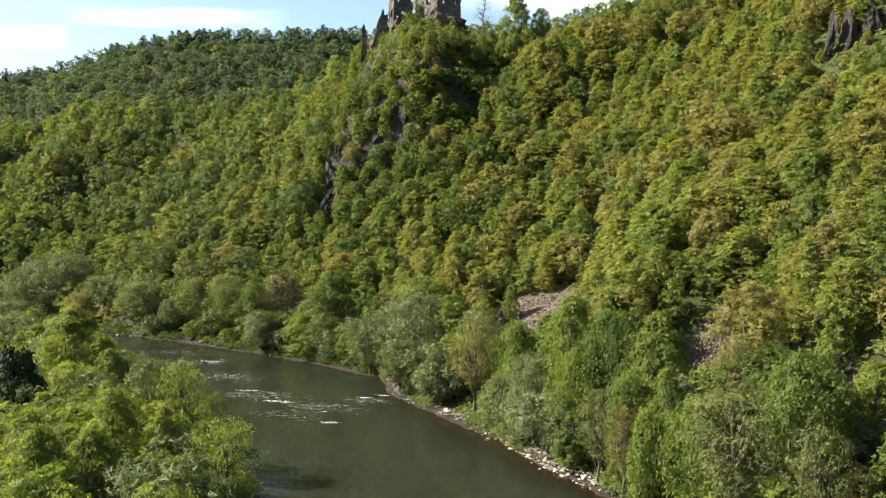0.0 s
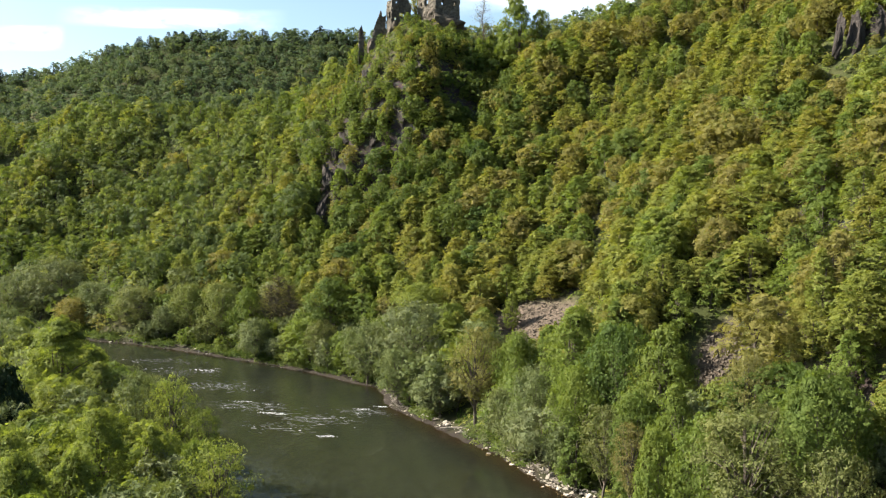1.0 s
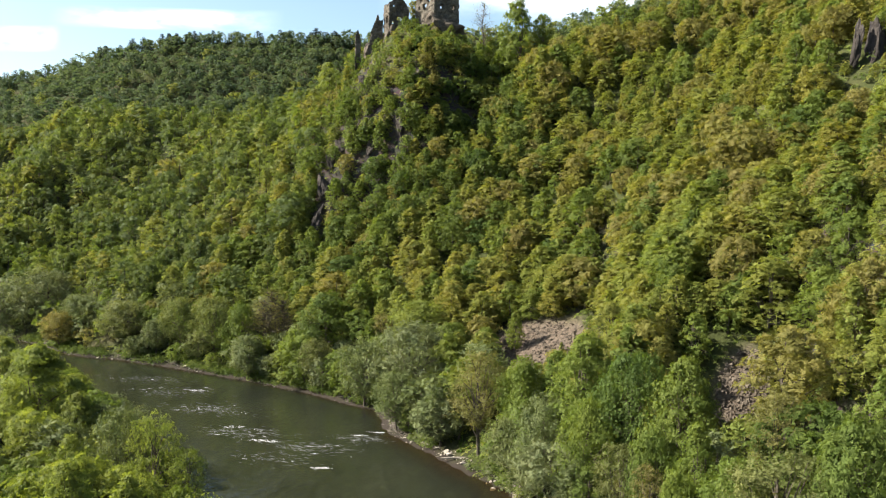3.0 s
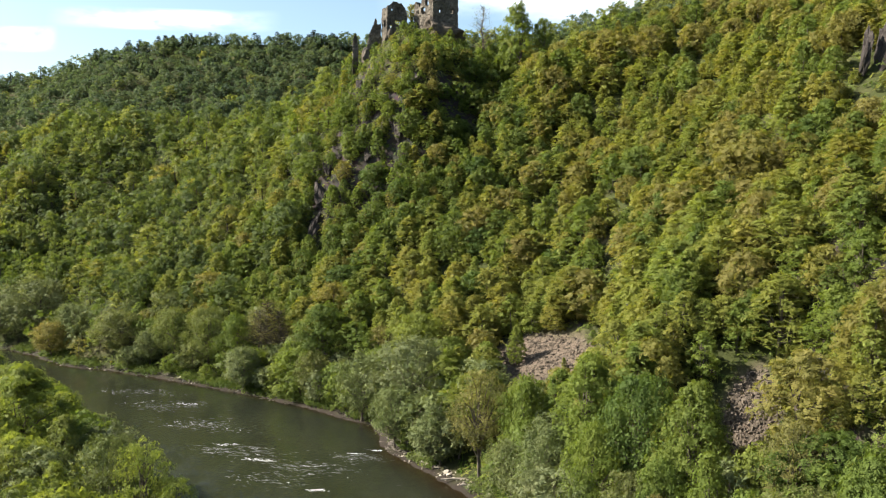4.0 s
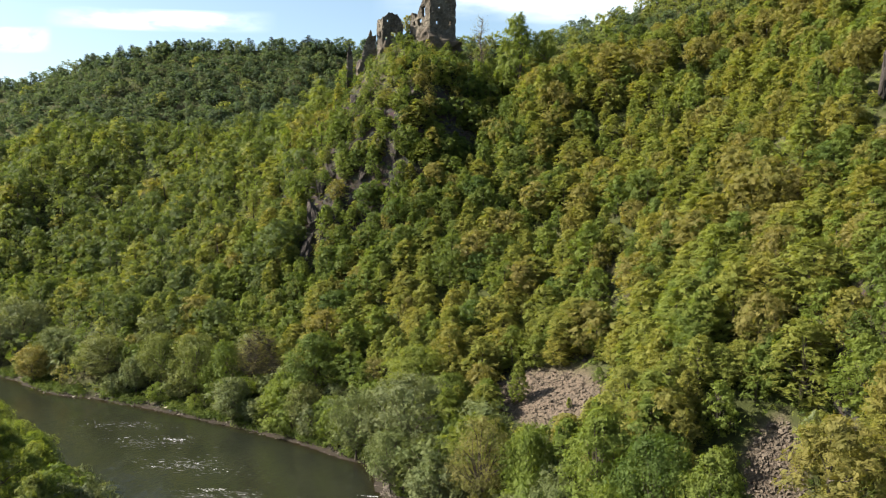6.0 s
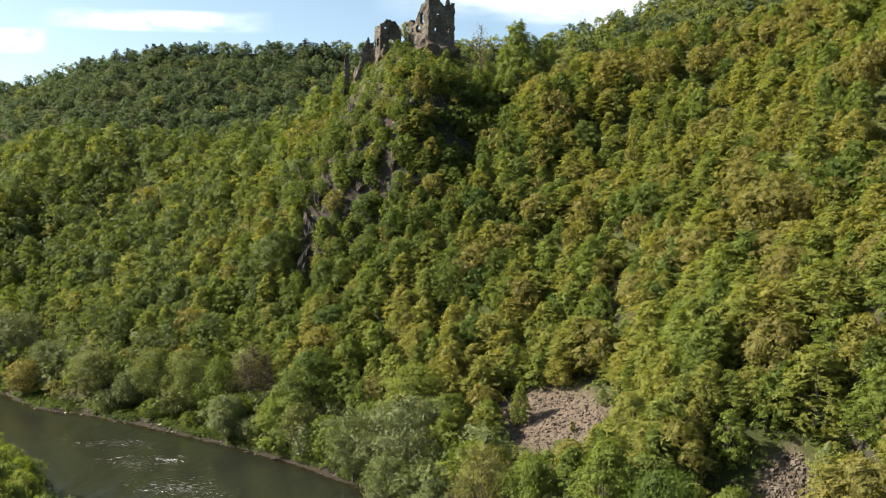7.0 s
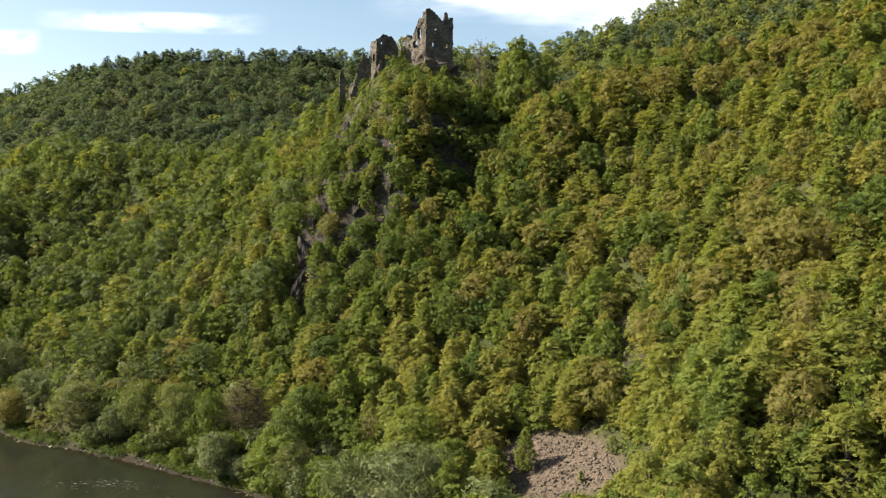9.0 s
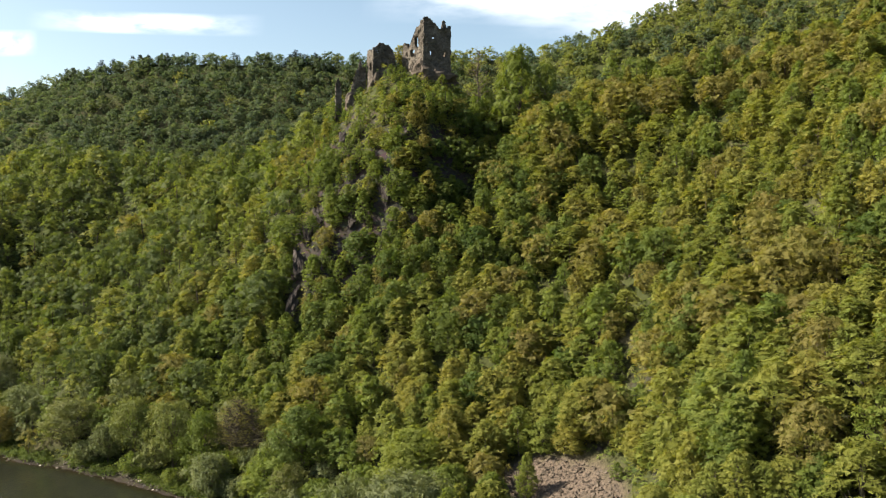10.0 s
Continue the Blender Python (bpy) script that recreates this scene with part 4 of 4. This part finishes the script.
single("crest_lime", tree_shape("round", "near", 29), "fresh", 68, 320, 1.15, "bright green rounded tree below the crest", 1.1)
single("blossom_tree", tree_shape("egg", "near", 8), "blossom", 56.4, 162.5, 0.75, "small tree with white blossom on the slope", 0.55)
single("yew_tree", tree_shape("round", "tall", 7), "conifer", -68.8, 131.0, 2.0, "dark evergreen yew among the bank's green trees", 0.55)


# ---- rocks ----
def rock_mesh(seed, size, rough=0.35, detail=3, sharp=1.0, material=ROCK):
    """A broken boulder or crag: a sphere cut by planes and roughened."""
    rng = np.random.default_rng(seed)
    bm = bmesh.new()
    bmesh.ops.create_icosphere(bm, subdivisions=detail, radius=1.0)
    cuts = [(unit(rng.normal(size=3)), rng.uniform(0.45, 0.85)) for _ in range(int(11 * sharp) + 3)]
    for v in bm.verts:
        p = np.array(v.co)
        for n, d in cuts:
            over = p @ n - d
            if over > 0:
                p = p - n * over * 0.92
        q = Vector(p) * 2.3 + Vector((seed * 3.1, 0, 0))
        v.co = Vector(p) * (1 + rough * 0.5 * noise.fractal(q, 0.9, 2.1, 4))
        v.co = Vector((v.co.x * size[0], v.co.y * size[1], v.co.z * size[2]))
    me = bpy.data.meshes.new("rock")
    bm.to_mesh(me)
    bm.free()
    me.materials.append(material)
    return me


def crag(name, x, y, z, size, seed, turn, label, tilt=0.0, lean=0.0, material=ROCK):
    ob = new(name, rock_mesh(seed, size, 0.6, 4, 1.6, material))
    ob.matrix_world = pose(x, y, z, tilt, lean, turn)
    return tagged(ob, label, "rock")


crag("rock_spire", 94.0, 220.2, 91.0, (1.5, 1.9, 8.6), 5, 8, "narrow leaning rock spire with a sunlit face", -8, 13)
crag("rock_crag", 99.3, 221.0, 91.5, (3.2, 3.0, 9.5), 3, 15, "dark grey leaning crag rising from the slope", -10, 14)
crag("rock_crag", 104.5, 221.5, 93.5, (4.0, 3.6, 12.0), 6, 30, "tall dark grey cliff crag rising from the slope", -10, 15)
crag("rock_crag", 110.5, 223.5, 97.0, (4.8, 4.0, 13.0), 11, 50, "broad dark grey cliff crag behind the spire", -12, 10)
crag("rock_rib", -45.0, 321.5, 67.0, (2.4, 3.0, 6.5), 8, 12, "dark rock rib running down the spur", -32, 4)
crag("rock_rib", -46.6, 315.0, 57.5, (2.8, 3.2, 8.5), 13, 40, "long dark rock rib running down the spur", -34, 7)
crag("rock_rib", -48.0, 307.5, 47.0, (2.2, 2.8, 7.5), 22, -15, "broken dark rock at the foot of the rib", -34, 3)
crag("rock_slab", -20.0, 313.5, 80.0, (2.2, 2.4, 7.0), 9, 20, "bare dark rock slab between the trees", -28, 4)
crag("rock_slab", -30.5, 315.5, 73.0, (2.2, 2.2, 5.5), 21, -20, "shaded dark rock slab between the trees", -30, -4)
crag("rock_slab", -15.0, 322.5, 99.5, (2.6, 2.0, 4.5), 15, 0, "dark rock step below the ruin", -24, 0)
crag("rock_slab", -29.5, 325.5, 91.5, (2.4, 2.0, 4.0), 16, 30, "dark broken rock step on the spur", -26, 0)
crag("rock_slab", -41.5, 323.0, 73.0, (2.8, 2.4, 5.0), 18, 25, "dark broken rock above the rib", -28, 5)
crag("rock_slab", -52.5, 333.0, 71.5, (3.4, 2.6, 5.5), 19, 10, "dark rock wall on the spur's shoulder", -24, 6)
crag("rock_slab", -57.5, 345.0, 73.5, (3.2, 2.4, 5.0), 23, -10, "dark rock wall on the spur's shoulder", -22, 0)
crag("rock_slab", -36, 340, 97, (3, 2.5, 5), 17, 10, "grey rock step below the ruined wall", -18, 0)
crag("castle_rock", -9, 359.5, 122.5, (12.5, 10.0, 9.5), 31, 0, "steep grey rock that carries the ruined tower", material=SCREE)
crag("castle_rock", -25.5, 363.5, 118.5, (8.5, 7.5, 9), 33, 30, "rock knoll that carries the gabled ruin", material=SCREE)
crag("castle_rock", -35.5, 364, 114, (6.5, 5.5, 9), 35, 60, "rocky shoulder below the ruined walls", material=SCREE)
for k, (px, py, s) in enumerate([(73, 277, 2.2), (75, 281, 1.6), (70, 274, 1.3), (78, 215, 2.4), (76.5, 211, 1.4), (60, 255, 1.6), (42, 262, 1.4), (52, 250, 1.2), (37, 290, 1.5),
                                 (-50, 300, 1.8), (-48, 304, 2.0), (82, 250, 1.6), (66, 268, 1.3), (100, 255, 2.0), (46, 170, 1.3), (52, 168, 1.0), (30, 224, 1.0)]):
    crag("boulder", px, py, float(height(px, py)) + 0.15 * s, (s, s * 0.8, s * 0.75), 40 + k, k * 53, "brown-grey rock breaking through the slope")

# stones at the water's edge: pale on the sunlit bar, elsewhere darkened for shade
stone_kinds = [rock_mesh(70 + k, (1, 0.8, 0.55), 0.3, 2, 0.8, STONE if k < 4 else SHADE_STONE) for k in range(8)]
rng = np.random.default_rng(5)
along = np.array(RIGHT_BANK[3:24], float)
lengths = np.r_[0, np.cumsum(np.hypot(*np.diff(along, axis=0).T))]


def on_bank(s, off):
    """Places at a distance s along the bank and off metres inland."""
    px, py = np.interp(s, lengths, along[:, 0]), np.interp(s, lengths, along[:, 1])
    qx, qy = np.interp(s + 0.5, lengths, along[:, 0]) - px, np.interp(s + 0.5, lengths, along[:, 1]) - py
    n = np.hypot(qx, qy) + 1e-6
    return px + off * qy / n, py - off * qx / n


placed = 0
while placed < 290:
    s = rng.uniform(0, lengths[-1] - 1)
    px, py = (float(v) for v in on_bank(s, rng.normal() * 0.8 + 0.1))
    if soft_noise(px, py, 11, 91, 2) < rng.uniform(0.25, 0.72):
        continue
    size = 0.25 + 0.75 * rng.random() ** 2.5
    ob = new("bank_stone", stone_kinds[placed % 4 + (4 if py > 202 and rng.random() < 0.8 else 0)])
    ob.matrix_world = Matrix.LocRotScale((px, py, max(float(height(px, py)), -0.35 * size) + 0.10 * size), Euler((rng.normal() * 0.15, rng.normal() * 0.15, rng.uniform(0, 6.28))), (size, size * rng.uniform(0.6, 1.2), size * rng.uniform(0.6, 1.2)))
    tagged(ob, "pale weathered stone lying at the water's edge" if py < 202 else "grey-brown stone with shade in its colour at the water's edge", "stone", "stones along the bank")
    placed += 1

# small broken stone between them
s = rng.uniform(0, lengths[-1] - 1, 5200)
px, py = on_bank(s, rng.normal(size=len(s)) * 1.1 + 0.6)
ok = soft_noise(px, py, 10, 93, 3) > rng.uniform(0.25, 0.65, len(px))
px, py = px[ok], py[ok]
block = np.array([[-1, -1, -1], [1, -1, -1], [1, 1, -1], [-1, 1, -1], [-1, -1, 1], [1, -1, 1], [1, 1, 1], [-1, 1, 1]], float)
sides = ((4, 5, 6, 7), (0, 1, 5, 4), (1, 2, 6, 5), (2, 3, 7, 6), (3, 0, 4, 7))
size = (0.10 + 0.32 * rng.random(len(px)) ** 2.5)[:, None, None]
corners = block[None] * size * rng.uniform(0.45, 1.1, (len(px), 8, 3)) * np.array([1, 0.8, 0.5])
turn = rng.uniform(0, 6.28, len(px))[:, None]
corners = np.stack([corners[..., 0] * np.cos(turn) - corners[..., 1] * np.sin(turn), corners[..., 0] * np.sin(turn) + corners[..., 1] * np.cos(turn), corners[..., 2]], -1)
corners += np.stack([px, py, np.maximum(height(px, py), -0.1)], -1)[:, None]
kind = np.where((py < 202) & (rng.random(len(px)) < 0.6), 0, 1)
tagged(new("bank_rubble", quad_mesh("bank_rubble", np.concatenate([corners[:, list(f)] for f in sides]), [STONE, SHADE_STONE], np.tile(kind, 5))), "small broken stone strewn along the muddy bank", "stones", kind="stuff")

# broken stone on the screes
parts, rng = [], np.random.default_rng(6)
for cx, cy, a, b, turn in SCREES:
    px, py = cx + rng.uniform(-1.3, 1.3, 22000) * max(a, b), cy + rng.uniform(-1.3, 1.3, 22000) * max(a, b)
    ok = scree_amount(px, py) > rng.uniform(0.3, 0.9, len(px))
    px, py = px[ok][:2600], py[ok][:2600]
    size = (0.07 + 0.42 * rng.random(len(px)) ** 4)[:, None, None]
    corners = block[None] * size * rng.uniform(0.35, 1.1, (len(px), 8, 3)) * np.array([1, 0.8, 0.6])
    spin = unit(rng.normal(size=(len(px), 3, 3)))
    spin[:, 1] = unit(np.cross(spin[:, 0], spin[:, 1]))
    spin[:, 2] = np.cross(spin[:, 0], spin[:, 1])
    parts.append(corners @ spin + np.stack([px, py, height(px, py) + 0.03], -1)[:, None])
corners = np.concatenate(parts)
tagged(new("scree_stones", quad_mesh("scree_stones", np.concatenate([corners[:, list(f)] for f in (*sides, (3, 2, 1, 0))]), [SCREE])), "loose pale grey-brown scree stones on the slope", "stones", kind="stuff")

# grass on the near bank
rng = np.random.default_rng(8)
s = rng.uniform(0, lengths[-1] - 1, 6000)
px, py = on_bank(s, rng.uniform(2.0, 5.5, len(s)))
ok = soft_noise(px, py, 9, 95, 2) > np.where(py < 205, 0.42, 0.74)
px, py = px[ok], py[ok]
at = np.stack([px, py, height(px, py) + 0.25], -1)
blades = sprays(rng, at, rng.normal(size=at.shape) * np.array([1, 1, 0.3]), 0.9, 0.22, 0.6)
tagged(new("bank_grass", quad_mesh("bank_grass", blades, [LEAF["grass"]], values={"tint": rng.random(len(blades))})), "green grass and weeds on the stony bank", "grass", kind="stuff")

# low willow bushes that crowd the bank behind the stones
s = rng.uniform(0, lengths[-1] - 1, 1500)
px, py = on_bank(s, np.where(rng.random(len(s)) < 0.5, -0.2, 0.6) + 4.5 * rng.random(len(s)) ** 1.3)
ok = soft_noise(px, py, 12, 97, 2) > np.where(py > 230, 0.40, 0.52)
px, py = px[ok], py[ok]
foot = np.repeat(np.stack([px, py, height(px, py)], -1), 40, axis=0)
e = unit(rng.normal(size=foot.shape))
e[:, 2] = np.abs(e[:, 2])
size = np.repeat(rng.uniform(0.5, 1.9, len(px)) * np.where(py > 230, 1.25, 1.0), 40)[:, None]
bush = sprays(rng, foot + e * size * rng.uniform(0.5, 1.1, (len(foot), 1)) * np.array([1.1, 1.1, 1.0]), e * 0.6 + np.array([0, 0, 0.45]) + 0.4 * rng.normal(size=e.shape), 0.85, 0.45, along=e + np.array([0, 0, 0.6]) + 0.5 * rng.normal(size=e.shape))
# beyond y 228 only the darkest leaves: shade under the trees put into colour
kind = np.repeat(np.where(py > 228, 1, rng.choice(3, len(px), p=(0.35, 0.40, 0.25))), 40)
tagged(new("bank_bushes", quad_mesh("bank_bushes", bush, [LEAF["willow"], LEAF["maple"], LEAF["fresh"]], kind, {"tint": np.repeat(rng.random(len(px)), 40)})),
       "low grey-green willow bushes crowding the stony bank, far ones darkened for shade", "bushes", kind="stuff")

# driftwood
log = new("driftwood_log", quad_mesh("driftwood_log", np.concatenate([
    tube([(-4, 0, 0), (-1.5, 0.1, 0.1), (1.5, -0.1, 0.1), (4, 0.2, 0.3)], [0.16, 0.24, 0.27, 0.2], 8),
    tube([(3.2, 0.1, 0.2), (3.6, 0.5, 0.9), (3.7, 0.6, 1.4)], [0.14, 0.1, 0.04], 6),
    tube([(2.2, 0.1, 0.2), (2.4, -0.8, 0.5), (2.5, -1.3, 0.6)], [0.12, 0.08, 0.03], 6)]), [WOOD]))
log.matrix_world = pose(1.6, 184.0, 0.75, 0, 0, 4)
tagged(log, "grey driftwood log stranded on the stony bank", "log")

# white water over the shallow riffles
rng = np.random.default_rng(9)
flecks, shades = [], []
RIFFLES = [(-25.5, 177.5, 1.6, 0.6, 48, 0), (-42, 197, 2.6, 0.8, 55, 0), (-39, 196, 1.2, 0.5, 25, 0), (-21, 203, 1.6, 0.3, 45, 0), (-17, 206, 1.4, 0.35, 45, 0), (-71, 248, 3.2, 0.8, 45, 0), (-50, 208, 3.0, 0.9, 30, 0),
           (-46, 203, 8, 4.0, 260, 1), (-30, 192, 9, 5.0, 240, 1), (-60, 225, 10, 5, 240, 1), (-20, 200, 5, 3.0, 160, 1), (-75, 245, 10, 5, 160, 1), (-36, 184, 7, 4, 100, 1), (-92, 262, 12, 4, 120, 1)]
for cx, cy, a, b, n, shade in RIFFLES:
    for _ in range(n):
        u, v = rng.normal() * 0.6, rng.normal() * 0.6
        px, py = cx + u * a - v * b * 0.4, cy + v * b - u * a * 0.15 + 0.12 * a * math.sin(2.2 * u)
        l, w, t = 0.08 + (1.0 if shade else 0.5) * rng.random() ** 2, rng.uniform(0.02, 0.06), rng.normal() * 0.3 - 0.2
        d, e = np.array([math.cos(t), math.sin(t), 0]) * l, np.array([-math.sin(t), math.cos(t), 0]) * w
        o = np.array([px, py, 0.03 + rng.random() * 0.02])
        flecks.append([o - d, o + e * rng.uniform(0.5, 1.2) + (0, 0, 0.03), o + d, o - e * rng.uniform(0.5, 1.2)])
        shades.append(shade if rng.random() < 0.93 else 0)
tagged(new("river_foam", quad_mesh("river_foam", np.array(flecks), [FOAM, THIN_FOAM], np.array(shades))), "white foam streaks on the river's riffles", "foam", kind="stuff")


# ---- the ruined castle ----
def ruin_wall(a, b, z0, profile, thick, holes, seed, cell=0.4):
    """A broken wall from a to b in plan, from z0 up to its profile (points of distance and height), with openings (u, z, half width, half height)."""
    a, b = np.array(a, float), np.array(b, float)
    long = np.linalg.norm(b - a)
    d = (b - a) / long
    n = np.array([-d[1], d[0]])
    nu = max(2, round(long / cell))
    top = max(p[1] for p in profile)
    nz = int((top - z0) / cell) + 2
    rng = np.random.default_rng(seed)
    pu, pz = np.array(profile, float).T
    rag = rng.uniform(-0.5, 0.5, nu + 1) * 0.7
    tops = np.interp(np.arange(nu + 1) * long / nu, pu, pz) + rag
    solid = np.zeros((nu + 2, nz + 2), bool)
    for i in range(nu):
        u = (i + 0.5) * long / nu
        for j in range(nz):
            z = z0 + (j + 0.5) * cell
            if z - 0.4 * cell < np.interp(u, pu, pz) + 0.5 * (rag[i] + rag[i + 1]) and not any(abs(u - hu) < hw and abs(z - hz) < hh * math.sqrt(max(0.0, 1 - 0.35 * ((u - hu) / hw) ** 2)) for hu, hz, hw, hh in holes):
                solid[i + 1, j + 1] = True

    jit = rng.normal(size=(nu + 1, nz + 1, 2, 3)) * 0.07

    def corner(i, j, side):
        u, z = i * long / nu, min(z0 + j * cell, tops[i])
        worn = 0.45 * noise.fractal(Vector((u * 0.35, z * 0.35, seed * 5.0 + side)), 0.9, 2.1, 3)
        p = a + d * u + n * ((thick if side else 0.0) + worn)
        return np.array([p[0], p[1], z]) + jit[i, j, side]
    q = []
    for i in range(nu):
        for j in range(nz):
            if not solid[i + 1, j + 1]:
                continue
            f = [corner(i, j, 0), corner(i + 1, j, 0), corner(i + 1, j + 1, 0), corner(i, j + 1, 0)]
            g = [corner(i, j, 1), corner(i + 1, j, 1), corner(i + 1, j + 1, 1), corner(i, j + 1, 1)]
            q += [f, g[::-1]]
            if not solid[i, j + 1]:
                q.append([g[0], f[0], f[3], g[3]])
            if not solid[i + 2, j + 1]:
                q.append([f[1], g[1], g[2], f[2]])
            if not solid[i + 1, j]:
                q.append([f[1], f[0], g[0], g[1]])
            if not solid[i + 1, j + 2]:
                q.append([f[3], f[2], g[2], g[3]])
    return quad_mesh("wall", np.array(q), [MASONRY])


tower = tagged(new("ruined_tower"), "ruined grey-brown stone castle tower with a broken top", "castle ruin")
tower.location = (0, 0, 0)
part("front_wall", ruin_wall((-10.3, 354.2), (-0.6, 356.6), 121.5, [(0, 144.4), (1.0, 144.9), (2.0, 144.3), (3.7, 143.0), (5.2, 141.4), (5.8, 140.6), (6.4, 140.8), (6.6, 143.2), (7.2, 144.4), (7.8, 143.2), (8.2, 142.4), (8.7, 138.8), (9.0, 133.4), (10, 130.5)], 1.4,
                             [(3.6, 137.5, 0.42, 0.5), (3.0, 132.1, 0.62, 1.1), (7.8, 131.8, 0.5, 0.9)], 1), tower)
part("left_wall", ruin_wall((-17.9, 361.6), (-10.3, 354.6), 121.5, [(0, 136.0), (1.2, 136.5), (2.1, 135.9), (2.7, 134.6), (3.5, 135.7), (4.3, 137.5), (5.4, 139.3), (6.2, 140.8), (6.7, 141.5), (7.9, 141.9), (8.7, 143.3), (10.4, 144.4)], 1.3,
                            [(6.9, 136.3, 0.8, 2.0), (4.9, 132.5, 1.0, 1.3), (5.7, 138.3, 0.4, 0.6), (2.4, 132.4, 0.5, 0.9)], 2), tower)
part("side_wall", ruin_wall((-0.6, 356.6), (-3.4, 366), 121.5, [(0, 136), (1.0, 142.5), (2.0, 140.5), (5, 137), (9.8, 134)], 1.3, [(5, 133, 0.5, 0.8)], 3), tower)
part("back_wall", ruin_wall((-3.4, 366), (-15, 365.0), 121.5, [(0, 134), (4, 137.5), (8, 135), (11.6, 133)], 1.2, [(5, 134, 0.6, 0.9)], 4), tower)
gable = tagged(new("ruined_gable"), "ruined gabled stone palace wall with empty windows", "castle ruin")
part("front_wall", ruin_wall((-28.4, 359.2), (-20.6, 361.4), 117.5, [(0, 134.0), (0.6, 134.6), (1.6, 135.8), (2.8, 136.8), (3.6, 136.2), (4.5, 135.8), (5.7, 135.4), (6.8, 134.4), (7.6, 133.4), (8.1, 132.0)], 1.1,
                             [(4.3, 128.2, 1.0, 0.9), (2.0, 133.0, 0.3, 0.4), (1.5, 126.0, 0.6, 1.0)], 5), gable)
part("left_wall", ruin_wall((-31.0, 364.4), (-28.4, 359.4), 116.5, [(0, 132.8), (0.8, 134.1), (2.8, 134.3), (3.4, 133.2), (4.4, 134.4), (5.7, 134.3)], 1.1, [(2.4, 131.6, 0.45, 0.8), (3.4, 127.8, 1.0, 1.5)], 6), gable)
part("side_wall", ruin_wall((-20.6, 361.4), (-22.0, 367), 117.5, [(0, 131.5), (3, 130), (5.8, 127)], 1.1, [], 7), gable)
low_wall = tagged(new("ruined_low_wall"), "crumbled low stone wall beside the gabled ruin", "castle ruin")
part("wall", ruin_wall((-36.5, 363.5), (-31.2, 363.8), 115, [(0, 121.5), (1.2, 125.5), (2.2, 127.6), (3.0, 130.6), (3.5, 131.0), (3.8, 128.2), (5.4, 128.6)], 1.0, [], 9), low_wall)
pinnacle = tagged(new("wall_pinnacle"), "lone pale stone wall pinnacle standing on the spur", "castle ruin")
part("wall", ruin_wall((-42.0, 362.6), (-39.9, 363.2), 108, [(0, 121.5), (0.7, 124.2), (1.3, 123.4), (2.2, 119.5)], 1.0, [], 10), pinnacle)
single("ruin_tree", tree_shape("airy", "near", 4), "beech", -19.0, 366, 0.95, "light green tree growing between the ruined walls", 0.7)


# ---- thin clouds far beyond the hills ----
def cloud(x, y, z, wide, tall, seed):
    u, v = np.meshgrid(np.linspace(-1, 1, 40), np.linspace(-1, 1, 14), indexing="ij")
    edge = np.clip(1 - u * u, 0, 1) ** 1.3 * np.clip(1 - v * v, 0, 1) ** 1.2 * 1.35
    me = grid_mesh("cloud", u * wide, 60 * np.sin(2 * u + seed), v * tall + 0.10 * tall * np.sin(3 * u + seed), CLOUD, {"dense": edge * (0.55 + 0.9 * soft_noise(u * 3 + seed, v, 1.0, seed))})
    ob = new("cloud", me)
    ob.location = (x, y, z)
    return tagged(ob, "thin white streak of high cloud", "cloud", "clouds", kind="structure")


cloud(-1300, 3900, 915, 520, 52, 1)
cloud(-1990, 3900, 815, 230, 62, 2)
cloud(-560, 3900, 1085, 520, 60, 3)
cloud(620, 4000, 1110, 1000, 170, 4)
cloud(1500, 4000, 1060, 1300, 190, 5)
